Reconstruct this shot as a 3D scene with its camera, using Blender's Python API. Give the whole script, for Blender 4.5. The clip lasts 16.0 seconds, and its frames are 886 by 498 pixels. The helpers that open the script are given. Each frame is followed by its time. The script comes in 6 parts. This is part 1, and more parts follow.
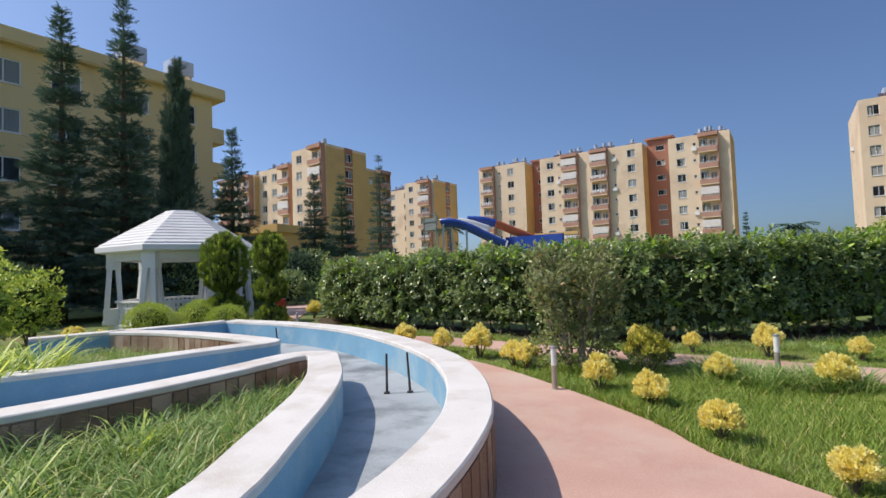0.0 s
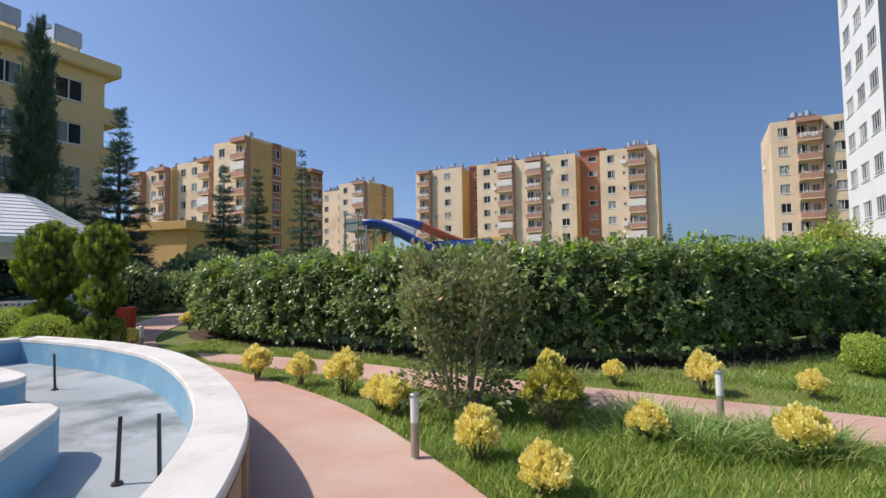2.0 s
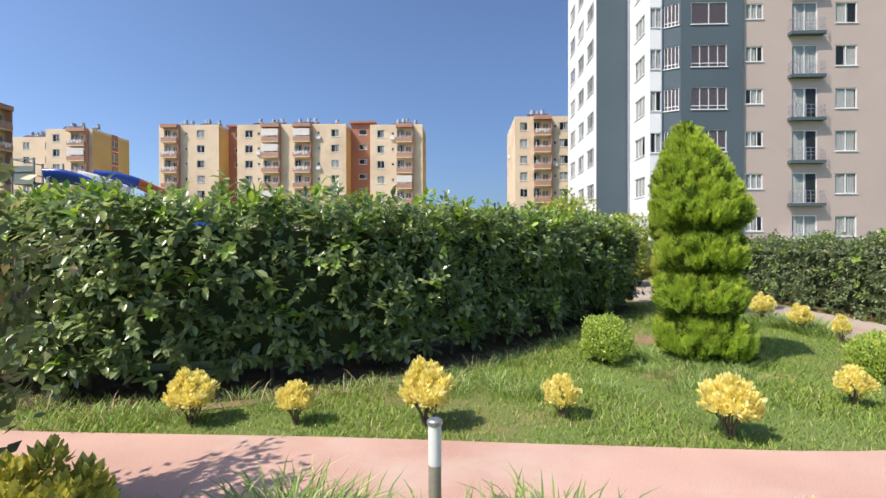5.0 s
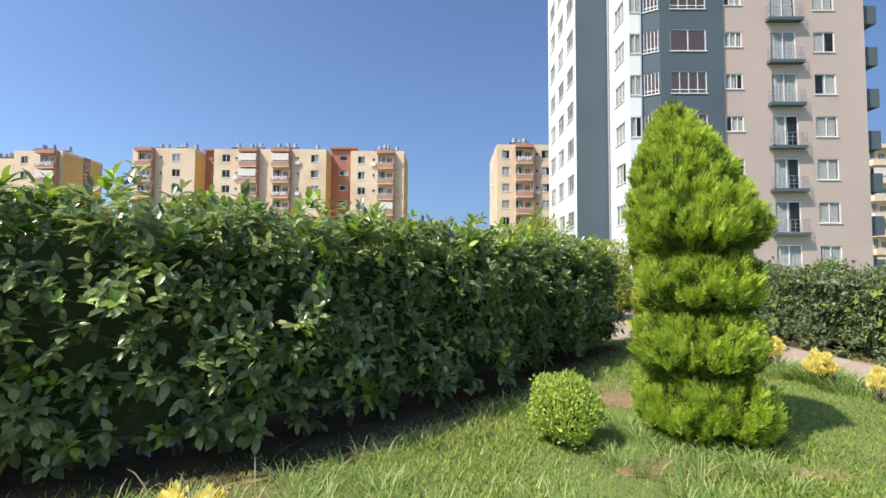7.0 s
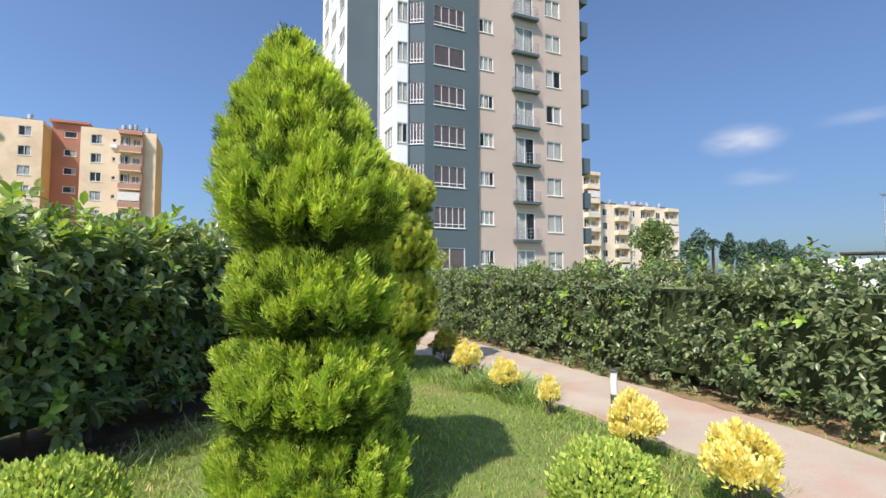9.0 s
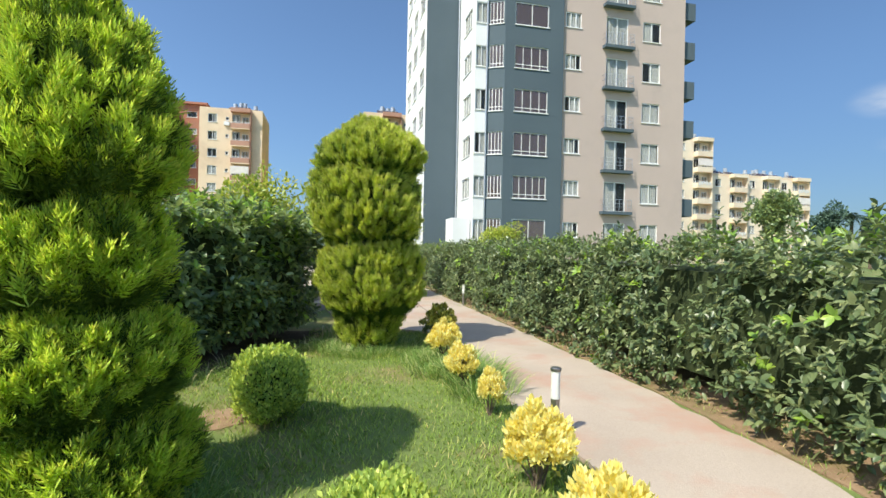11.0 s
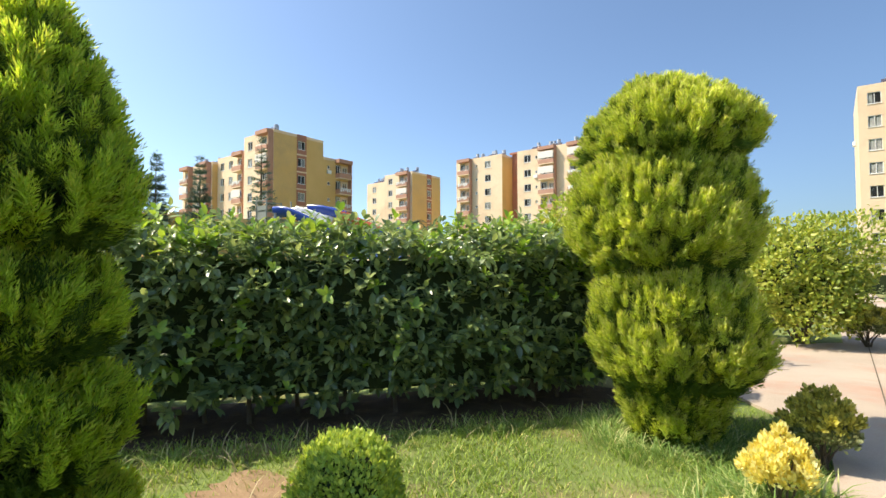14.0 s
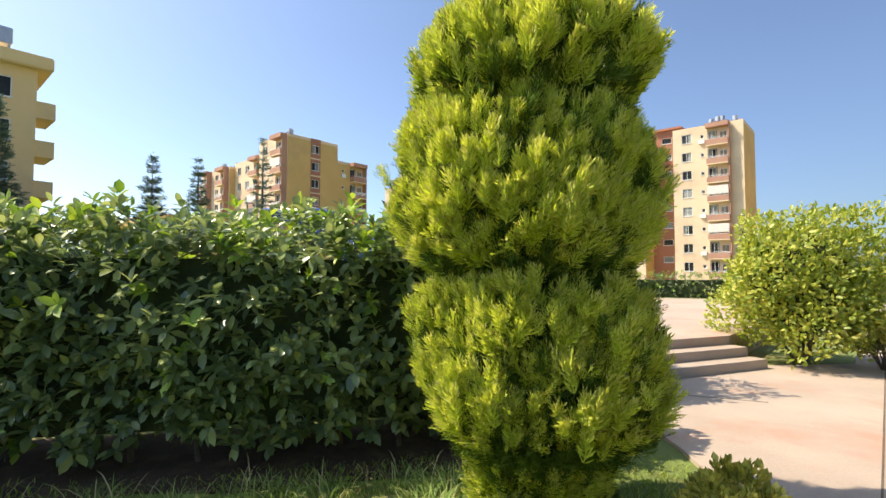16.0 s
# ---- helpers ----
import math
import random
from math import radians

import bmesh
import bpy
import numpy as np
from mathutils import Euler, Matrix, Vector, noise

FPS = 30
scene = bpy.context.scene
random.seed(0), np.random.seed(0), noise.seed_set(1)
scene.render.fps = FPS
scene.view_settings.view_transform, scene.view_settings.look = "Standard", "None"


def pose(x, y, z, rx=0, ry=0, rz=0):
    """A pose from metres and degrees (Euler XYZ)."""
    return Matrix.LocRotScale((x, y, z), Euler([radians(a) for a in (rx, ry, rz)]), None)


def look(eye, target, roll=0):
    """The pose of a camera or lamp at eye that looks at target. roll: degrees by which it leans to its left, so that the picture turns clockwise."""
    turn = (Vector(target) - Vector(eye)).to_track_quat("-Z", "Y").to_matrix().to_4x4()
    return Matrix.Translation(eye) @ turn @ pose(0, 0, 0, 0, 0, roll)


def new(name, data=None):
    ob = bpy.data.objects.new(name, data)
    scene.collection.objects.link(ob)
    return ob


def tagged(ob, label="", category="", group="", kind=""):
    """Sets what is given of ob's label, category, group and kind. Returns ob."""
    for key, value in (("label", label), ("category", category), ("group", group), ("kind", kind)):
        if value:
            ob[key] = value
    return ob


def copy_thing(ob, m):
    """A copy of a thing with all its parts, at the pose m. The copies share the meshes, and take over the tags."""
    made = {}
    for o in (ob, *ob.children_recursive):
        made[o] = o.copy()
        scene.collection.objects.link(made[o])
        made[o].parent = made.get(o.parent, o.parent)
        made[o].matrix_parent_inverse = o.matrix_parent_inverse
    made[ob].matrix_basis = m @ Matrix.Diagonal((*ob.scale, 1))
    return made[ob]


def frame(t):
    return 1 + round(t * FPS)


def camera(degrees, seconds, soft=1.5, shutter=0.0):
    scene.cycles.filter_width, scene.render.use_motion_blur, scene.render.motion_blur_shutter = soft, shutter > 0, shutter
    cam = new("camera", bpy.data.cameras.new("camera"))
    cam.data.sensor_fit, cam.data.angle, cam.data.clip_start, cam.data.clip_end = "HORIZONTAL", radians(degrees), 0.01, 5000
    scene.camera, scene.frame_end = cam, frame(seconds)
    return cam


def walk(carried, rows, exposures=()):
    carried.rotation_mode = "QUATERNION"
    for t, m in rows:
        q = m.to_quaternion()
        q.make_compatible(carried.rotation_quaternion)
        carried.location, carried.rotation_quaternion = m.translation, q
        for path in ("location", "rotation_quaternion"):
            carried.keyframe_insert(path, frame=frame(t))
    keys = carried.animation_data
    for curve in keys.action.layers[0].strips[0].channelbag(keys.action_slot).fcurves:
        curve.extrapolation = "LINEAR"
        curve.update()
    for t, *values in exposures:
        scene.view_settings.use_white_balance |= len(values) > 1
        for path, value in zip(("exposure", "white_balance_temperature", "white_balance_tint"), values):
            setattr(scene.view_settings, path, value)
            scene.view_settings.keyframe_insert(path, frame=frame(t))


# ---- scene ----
cam = camera(84.0, 16.0)
PATH = [
    (0, (-0.251, 1.379, 1.651), (-1.397, 3.016, 1.738), -1.9),
    (0.5, (-0.282, 1.981, 1.657), (-1.374, 3.653, 1.751), -1.7),
    (1, (-0.354, 2.58, 1.675), (-1.392, 4.287, 1.778), -1.9),
    (1.5, (-0.416, 3.162, 1.677), (-1.427, 4.885, 1.78), -1.4),
    (2, (-0.544, 3.797, 1.659), (-1.48, 5.562, 1.76), -0.8),
    (2.5, (-0.599, 4.345, 1.633), (-1.426, 6.163, 1.736), -0.8),
    (3, (-0.672, 4.882, 1.611), (-1.292, 6.78, 1.714), -2.0),
    (3.5, (-0.668, 5.465, 1.603), (-1.028, 7.432, 1.665), -2.8),
    (4, (-0.553, 6.035, 1.597), (-0.745, 8.026, 1.597), -2.0),
    (4.2, (-0.511, 6.236, 1.556), (-0.647, 8.231, 1.536), -2.0),
    (6.3, (0.203, 8.369, 1.572), (0.148, 10.367, 1.629), 0.6),
    (6.5, (0.295, 8.563, 1.533), (0.243, 10.561, 1.606), 0.3),
    (7, (0.537, 9.08, 1.54), (0.522, 11.078, 1.645), 0.3),
    (7.5, (0.842, 9.624, 1.589), (1.025, 11.613, 1.704), 0.2),
    (8, (1.277, 10.009, 1.584), (1.674, 11.966, 1.688), 0.7),
    (8.5, (1.766, 10.328, 1.541), (2.412, 12.218, 1.648), 0.6),
    (9, (2.392, 10.501, 1.557), (3.211, 12.322, 1.675), -0.1),
    (9.2, (2.62, 10.539, 1.538), (3.475, 12.343, 1.655), -0.3),
    (11.3, (4.63, 10.976, 1.54), (4.866, 12.962, 1.5), 1.5),
    (11.5, (4.816, 11.106, 1.549), (4.886, 13.103, 1.485), 1.7),
    (12, (5.226, 11.413, 1.545), (4.856, 13.377, 1.483), 2.1),
    (12.5, (5.49, 11.915, 1.58), (4.735, 13.767, 1.575), 0.7),
    (13, (5.784, 12.344, 1.597), (4.772, 14.069, 1.616), -0.1),
    (13.5, (6.017, 12.818, 1.629), (4.856, 14.447, 1.621), -0.7),
    (14, (6.194, 13.34, 1.676), (4.952, 14.906, 1.749), -0.1),
    (14.5, (6.403, 13.898, 1.655), (5.094, 15.409, 1.708), 0.5),
    (15, (6.519, 14.535, 1.64), (5.187, 16.027, 1.675), 0.6),
    (15.5, (6.618, 15.15, 1.649), (5.294, 16.648, 1.707), 0.2),
    (16, (6.649, 15.628, 1.641), (5.329, 17.128, 1.734), 0.1),
]
walk(cam, [(t, look(eye, target, roll)) for t, eye, target, roll in PATH], exposures=[(0, -0.08, 6800, 15), (2.5, -0.05, 6850, 15), (4.2, 0.22, 6900, 15), (7.5, 0.46, 6900, 14), (9.2, 0.5, 6900, 13), (12.0, 0.52, 7100, 3), (13.0, 0.66, 7500, 4), (14.0, 0.78, 7800, 9), (14.5, 0.74, 8000, 13), (16.0, 0.76, 8000, 14)])

# ---- light ----
SUN_TO = Vector((-0.83 * math.cos(radians(51)), -0.55 * math.cos(radians(51)), math.sin(radians(51))))
world = bpy.data.worlds.new("sky")
scene.world = world
world.use_nodes = True
wn = world.node_tree.nodes
wl = world.node_tree.links
sky = wn.new("ShaderNodeTexSky")
sky.sky_type = "NISHITA"
sky.sun_disc = False
sky.sun_elevation = radians(51)
sky.sun_rotation = math.atan2(SUN_TO.x, SUN_TO.y)
sky.air_density, sky.dust_density, sky.ozone_density = 0.72, 1.4, 4.0
# a few small fair-weather clouds low over the far trees
co = wn.new("ShaderNodeTexCoord")
cloud_noise = wn.new("ShaderNodeTexNoise")
cloud_noise.inputs["Scale"].default_value, cloud_noise.inputs["Detail"].default_value = 9.0, 6
stretch = wn.new("ShaderNodeMapping")
stretch.inputs["Scale"].default_value = (1, 1, 3.2)
wl.new(co.outputs["Generated"], stretch.inputs[0])
wl.new(stretch.outputs[0], cloud_noise.inputs["Vector"])
amount = None
for cx, cy, cz, wide, flat, power in ((0.813, 0.550, 0.235, 0.052, 0.022, 1.0), (0.830, 0.535, 0.172, 0.045, 0.014, 0.4), (0.905, 0.415, 0.245, 0.06, 0.010, 0.35)):
    off = wn.new("ShaderNodeVectorMath")
    off.operation = "SUBTRACT"
    off.inputs[1].default_value = (cx, cy, cz)
    wl.new(co.outputs["Generated"], off.inputs[0])
    flatten = wn.new("ShaderNodeVectorMath")
    flatten.operation = "MULTIPLY"
    flatten.inputs[1].default_value = (1 / wide, 1 / wide, 1 / flat)
    wl.new(off.outputs[0], flatten.inputs[0])
    far = wn.new("ShaderNodeVectorMath")
    far.operation = "LENGTH"
    wl.new(flatten.outputs[0], far.inputs[0])
    fade = wn.new("ShaderNodeMapRange")
    fade.interpolation_type = "SMOOTHSTEP"
    fade.inputs[1].default_value, fade.inputs[2].default_value = 0.1, 1.5
    fade.inputs[3].default_value, fade.inputs[4].default_value = power, 0.0
    wl.new(far.outputs["Value"], fade.inputs[0])
    if amount is None:
        amount = fade.outputs[0]
    else:
        both = wn.new("ShaderNodeMath")
        both.operation = "MAXIMUM"
        wl.new(amount, both.inputs[0])
        wl.new(fade.outputs[0], both.inputs[1])
        amount = both.outputs[0]
grain = wn.new("ShaderNodeMapRange")
grain.inputs[1].default_value, grain.inputs[2].default_value = 0.3, 0.65
wl.new(cloud_noise.outputs[0], grain.inputs[0])
mask = wn.new("ShaderNodeMath")
mask.operation = "MULTIPLY"
wl.new(amount, mask.inputs[0])
wl.new(grain.outputs[0], mask.inputs[1])
cloudy = wn.new("ShaderNodeMix")
cloudy.data_type = "RGBA"
wl.new(mask.outputs[0], cloudy.inputs[0])
blue = wn.new("ShaderNodeMix")
blue.data_type, blue.blend_type = "RGBA", "MULTIPLY"
blue.inputs[0].default_value = 1.0
blue.inputs[7].default_value = (0.91, 1.05, 1.14, 1)
wl.new(sky.outputs[0], blue.inputs[6])


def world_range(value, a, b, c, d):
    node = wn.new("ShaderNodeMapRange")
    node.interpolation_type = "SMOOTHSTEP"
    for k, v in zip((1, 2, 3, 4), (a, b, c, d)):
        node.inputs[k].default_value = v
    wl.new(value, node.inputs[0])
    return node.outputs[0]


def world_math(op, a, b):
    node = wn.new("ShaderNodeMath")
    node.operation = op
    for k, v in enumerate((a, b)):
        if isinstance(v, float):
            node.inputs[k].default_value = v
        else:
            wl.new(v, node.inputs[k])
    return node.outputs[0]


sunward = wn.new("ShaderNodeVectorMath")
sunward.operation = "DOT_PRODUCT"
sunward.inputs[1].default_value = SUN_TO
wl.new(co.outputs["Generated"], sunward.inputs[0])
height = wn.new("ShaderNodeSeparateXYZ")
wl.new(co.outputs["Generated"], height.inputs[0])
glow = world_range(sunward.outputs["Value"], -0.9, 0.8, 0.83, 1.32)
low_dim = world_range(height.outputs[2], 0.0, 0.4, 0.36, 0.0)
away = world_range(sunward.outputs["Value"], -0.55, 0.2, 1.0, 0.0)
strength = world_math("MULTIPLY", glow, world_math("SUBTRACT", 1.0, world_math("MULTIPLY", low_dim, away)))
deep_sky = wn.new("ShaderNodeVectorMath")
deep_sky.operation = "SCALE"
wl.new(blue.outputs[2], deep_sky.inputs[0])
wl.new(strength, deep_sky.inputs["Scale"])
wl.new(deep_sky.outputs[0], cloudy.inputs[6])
cloudy.inputs[7].default_value = (4.6, 4.9, 5.6, 1)
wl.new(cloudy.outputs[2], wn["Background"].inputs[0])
wn["Background"].inputs[1].default_value = 0.125
sun = new("sun", bpy.data.lights.new("sun", "SUN"))
sun.data.energy, sun.data.angle, sun.data.color = 4.0, radians(0.6), (1.0, 0.95, 0.86)
sun.matrix_world = look(SUN_TO * 60, (0, 0, 0))


# ---- materials ----
def nodes_of(name):
    m = bpy.data.materials.new(name)
    m.use_nodes = True
    nt = m.node_tree
    return m, nt.nodes, nt.links, nt.nodes["Principled BSDF"]


def ramp(n, stops):
    r = n.new("ShaderNodeValToRGB")
    e = r.color_ramp.elements
    while len(e) < len(stops):
        e.new(0.5)
    for k, (p, c) in zip(e, stops):
        k.position, k.color = p, (*c, 1)
    return r


def surface(name, dark, light, rough=0.8, scale=3.0, fine=60.0, bump=0.15, metal=0.0, stain=None, stain_scale=0.7, per_piece=0.0, spec=0.4):
    """Two scales of noise between two colours, with a fine bump and, where given, stains."""
    m, n, l, b = nodes_of(name)
    co = n.new("ShaderNodeTexCoord")
    geo = n.new("ShaderNodeNewGeometry")
    big, small = n.new("ShaderNodeTexNoise"), n.new("ShaderNodeTexNoise")
    for t, s in ((big, scale), (small, fine)):
        t.inputs["Scale"].default_value, t.inputs["Detail"].default_value = s, 5
        l.new(geo.outputs["Position"], t.inputs["Vector"])
    mix = n.new("ShaderNodeMath")
    mix.operation = "MULTIPLY_ADD"
    mix.inputs[1].default_value, mix.inputs[2].default_value = 0.45, 0.0
    l.new(small.outputs[0], mix.inputs[0])
    add = n.new("ShaderNodeMath")
    add.operation = "MULTIPLY_ADD"
    add.inputs[1].default_value = 0.55
    l.new(big.outputs[0], add.inputs[0])
    l.new(mix.outputs[0], add.inputs[2])
    value = add.outputs[0]
    if per_piece:
        info = n.new("ShaderNodeObjectInfo")
        pp = n.new("ShaderNodeMath")
        pp.operation = "MULTIPLY_ADD"
        pp.inputs[1].default_value = per_piece
        l.new(info.outputs["Random"], pp.inputs[0])
        l.new(value, pp.inputs[2])
        sub = n.new("ShaderNodeMath")
        sub.operation = "SUBTRACT"
        sub.inputs[1].default_value = per_piece / 2
        l.new(pp.outputs[0], sub.inputs[0])
        value = sub.outputs[0]
    r = ramp(n, [(0.32, dark), (0.68, light)])
    l.new(value, r.inputs[0])
    colour = r.outputs[0]
    if stain:
        st = n.new("ShaderNodeTexNoise")
        st.inputs["Scale"].default_value, st.inputs["Detail"].default_value, st.inputs["Roughness"].default_value = stain_scale, 8, 0.65
        l.new(geo.outputs["Position"], st.inputs["Vector"])
        sr = ramp(n, [(0.5, (0, 0, 0)), (0.68, (1, 1, 1))])
        l.new(st.outputs[0], sr.inputs[0])
        mx = n.new("ShaderNodeMix")
        mx.data_type = "RGBA"
        l.new(sr.outputs[0], mx.inputs[0])
        l.new(colour, mx.inputs[6])
        mx.inputs[7].default_value = (*stain, 1)
        colour = mx.outputs[2]
    l.new(colour, b.inputs["Base Color"])
    b.inputs["Roughness"].default_value, b.inputs["Metallic"].default_value = rough, metal
    b.inputs["Specular IOR Level"].default_value = spec
    if bump:
        bp = n.new("ShaderNodeBump")
        bp.inputs["Strength"].default_value, bp.inputs["Distance"].default_value = bump, 0.02
        l.new(small.outputs[0], bp.inputs["Height"])
        l.new(bp.outputs[0], b.inputs["Normal"])
    return m


def leaf(name, stops, rough=0.45, through_light=0.3, spec=0.4, hue=0.485):
    """Leaves: each island takes its own tone, and some light comes through."""
    m, n, l, b = nodes_of(name)
    geo = n.new("ShaderNodeNewGeometry")
    r = ramp(n, stops)
    l.new(geo.outputs["Random Per Island"], r.inputs[0])
    l.new(r.outputs[0], b.inputs["Base Color"])
    b.inputs["Roughness"].default_value = rough
    b.inputs["Specular IOR Level"].default_value = spec
    tr = n.new("ShaderNodeBsdfTranslucent")
    hs = n.new("ShaderNodeHueSaturation")
    hs.inputs["Hue"].default_value, hs.inputs["Saturation"].default_value, hs.inputs["Value"].default_value = hue, 1.1, 1.5
    l.new(r.outputs[0], hs.inputs["Color"])
    l.new(hs.outputs[0], tr.inputs[0])
    mx = n.new("ShaderNodeMixShader")
    mx.inputs[0].default_value = through_light
    l.new(b.outputs[0], mx.inputs[1])
    l.new(tr.outputs[0], mx.inputs[2])
    l.new(mx.outputs[0], n["Material Output"].inputs[0])
    return m


def glass(name, tint, clear=0.45):
    m, n, l, b = nodes_of(name)
    b.inputs["Base Color"].default_value = (*tint, 1)
    b.inputs["Roughness"].default_value = 0.06
    b.inputs["Specular IOR Level"].default_value = 0.7
    tr = n.new("ShaderNodeBsdfTransparent")
    tr.inputs[0].default_value = (0.93, 0.95, 0.95, 1)
    mx = n.new("ShaderNodeMixShader")
    mx.inputs[0].default_value = clear
    l.new(b.outputs[0], mx.inputs[1])
    l.new(tr.outputs[0], mx.inputs[2])
    l.new(mx.outputs[0], n["Material Output"].inputs[0])
    return m


M_GROUND = surface("soil_and_turf", (0.10, 0.145, 0.04), (0.19, 0.25, 0.07), 0.95, 0.9, 40, 0.5, stain=(0.28, 0.20, 0.11), stain_scale=0.55)
M_PATH = surface("pink_concrete", (0.47, 0.275, 0.215), (0.66, 0.435, 0.355), 0.85, 0.8, 90, 0.25, stain=(0.60, 0.46, 0.38), stain_scale=0.45)
M_PATH_PALE = surface("pale_concrete", (0.37, 0.30, 0.245), (0.51, 0.43, 0.355), 0.85, 0.8, 90, 0.25, stain=(0.45, 0.29, 0.22), stain_scale=0.85)
M_SOIL = surface("dry_soil", (0.24, 0.15, 0.085), (0.38, 0.26, 0.16), 0.95, 2.5, 70, 0.6, stain=(0.20, 0.17, 0.07), stain_scale=2.2)
M_JOINT = surface("dark_joint", (0.10, 0.08, 0.06), (0.16, 0.13, 0.10), 0.95, 4, 80, 0.2)
M_COPING = surface("white_coping", (0.66, 0.63, 0.58), (0.82, 0.80, 0.76), 0.7, 1.6, 120, 0.25, stain=(0.58, 0.52, 0.45), stain_scale=1.3)
M_POOL = surface("blue_pool_paint", (0.14, 0.33, 0.48), (0.25, 0.47, 0.62), 0.5, 1.2, 70, 0.15, stain=(0.36, 0.50, 0.56), stain_scale=1.6)
M_POOL_FLOOR = surface("worn_pool_floor", (0.31, 0.35, 0.37), (0.47, 0.50, 0.51), 0.6, 1.0, 60, 0.2, stain=(0.16, 0.18, 0.185), stain_scale=0.95)
M_STONE = surface("tan_stone_slab", (0.28, 0.17, 0.11), (0.52, 0.38, 0.28), 0.75, 5, 60, 0.4, per_piece=0.5)
M_OCHRE = surface("ochre_render", (0.62, 0.40, 0.15), (0.72, 0.49, 0.21), 0.9, 0.25, 20, 0.05, stain=(0.56, 0.38, 0.18), stain_scale=0.18)
M_CREAM = surface("cream_render", (0.74, 0.56, 0.385), (0.83, 0.665, 0.485), 0.9, 0.25, 20, 0.05, stain=(0.64, 0.47, 0.33), stain_scale=0.18)
M_PALEWALL = surface("pale_cream_render", (0.78, 0.66, 0.50), (0.86, 0.75, 0.60), 0.9, 0.25, 20, 0.05, stain=(0.70, 0.56, 0.42), stain_scale=0.18)
M_MULCH = surface("dark_hedge_soil", (0.045, 0.03, 0.02), (0.12, 0.08, 0.05), 0.95, 3, 60, 0.8, stain=(0.16, 0.11, 0.06), stain_scale=4)
M_HOTEL = surface("ochre_hotel_render", (0.77, 0.55, 0.27), (0.86, 0.66, 0.36), 0.9, 0.3, 20, 0.05, stain=(0.70, 0.50, 0.28), stain_scale=0.15)
M_BRICKRED = surface("brick_red_render", (0.37, 0.15, 0.10), (0.46, 0.21, 0.14), 0.9, 0.3, 20, 0.05, stain=(0.34, 0.18, 0.13), stain_scale=0.2)
M_TERRA = surface("faded_red_parapet", (0.40, 0.21, 0.15), (0.54, 0.31, 0.23), 0.9, 0.4, 20, 0.05)
M_BEIGE = surface("beige_render", (0.47, 0.375, 0.33), (0.54, 0.435, 0.385), 0.9, 0.2, 20, 0.04, stain=(0.44, 0.36, 0.32), stain_scale=0.12)
M_SLATE = surface("slate_blue_render", (0.073, 0.104, 0.126), (0.096, 0.131, 0.153), 0.85, 0.2, 20, 0.04)
M_WHITE = surface("white_render", (0.76, 0.76, 0.76), (0.84, 0.84, 0.84), 0.85, 0.3, 20, 0.04)
M_FRAME = surface("white_frame", (0.74, 0.74, 0.73), (0.84, 0.84, 0.83), 0.4, 2, 30, 0.0)
M_ROOF = surface("white_shingle", (0.64, 0.64, 0.63), (0.78, 0.78, 0.77), 0.7, 2, 40, 0.1)
# filler boxes behind windows: the darkness of unlit rooms is in this colour
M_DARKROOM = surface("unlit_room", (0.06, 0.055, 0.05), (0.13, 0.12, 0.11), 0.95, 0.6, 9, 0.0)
M_CURTAIN = surface("white_curtain", (0.62, 0.62, 0.60), (0.80, 0.79, 0.77), 0.9, 3, 25, 0.0)
M_AWNING = surface("awning_cloth", (0.70, 0.64, 0.60), (0.82, 0.77, 0.73), 0.9, 2, 30, 0.0)
M_GLASS = glass("window_glass", (0.06, 0.07, 0.075), 0.8)
M_GLASS_TINT = glass("tinted_glass", (0.105, 0.08, 0.08), 0.2)
M_TANK = surface("water_tank", (0.30, 0.35, 0.42), (0.46, 0.52, 0.60), 0.5, 3, 40, 0.0, metal=0.2)
M_STEEL = surface("galvanised_steel", (0.45, 0.46, 0.47), (0.60, 0.61, 0.62), 0.35, 5, 50, 0.0, metal=0.8)
M_GREYPAINT = surface("grey_green_paint", (0.20, 0.23, 0.22), (0.30, 0.33, 0.31), 0.6, 3, 40, 0.05)
M_DARKMETAL = surface("dark_metal", (0.05, 0.045, 0.04), (0.12, 0.10, 0.085), 0.55, 8, 60, 0.1, metal=0.5)
M_BRUSHED = surface("brushed_steel", (0.26, 0.25, 0.24), (0.42, 0.41, 0.39), 0.3, 5, 90, 0.0, metal=0.9)
M_BOLLARD = surface("bollard_post", (0.34, 0.30, 0.24), (0.46, 0.41, 0.33), 0.5, 6, 60, 0.1, metal=0.3)
M_BOLLARD_HEAD = surface("bollard_lens", (0.70, 0.70, 0.66), (0.80, 0.80, 0.77), 0.35, 6, 60, 0.0)
M_TRUNK = surface("bark", (0.10, 0.075, 0.05), (0.20, 0.15, 0.11), 0.9, 12, 70, 0.6)
M_STEMS = surface("pale_bark", (0.22, 0.17, 0.13), (0.36, 0.29, 0.23), 0.9, 12, 70, 0.5)
# near-black filler for plant cores: the shade in leaf gaps, put into colour
M_CORE = surface("leaf_gap_shade", (0.02, 0.034, 0.012), (0.05, 0.07, 0.022), 0.95, 8, 40, 0.4)
M_SLIDE_BLUE = surface("blue_fibreglass", (0.02, 0.06, 0.30), (0.04, 0.10, 0.42), 0.25, 0.5, 10, 0.0)
M_SLIDE_WHITE = surface("white_fibreglass", (0.72, 0.73, 0.75), (0.82, 0.83, 0.84), 0.25, 0.5, 10, 0.0)
M_SLIDE_RED = surface("red_fibreglass", (0.50, 0.10, 0.05), (0.60, 0.17, 0.09), 0.3, 0.5, 10, 0.0)
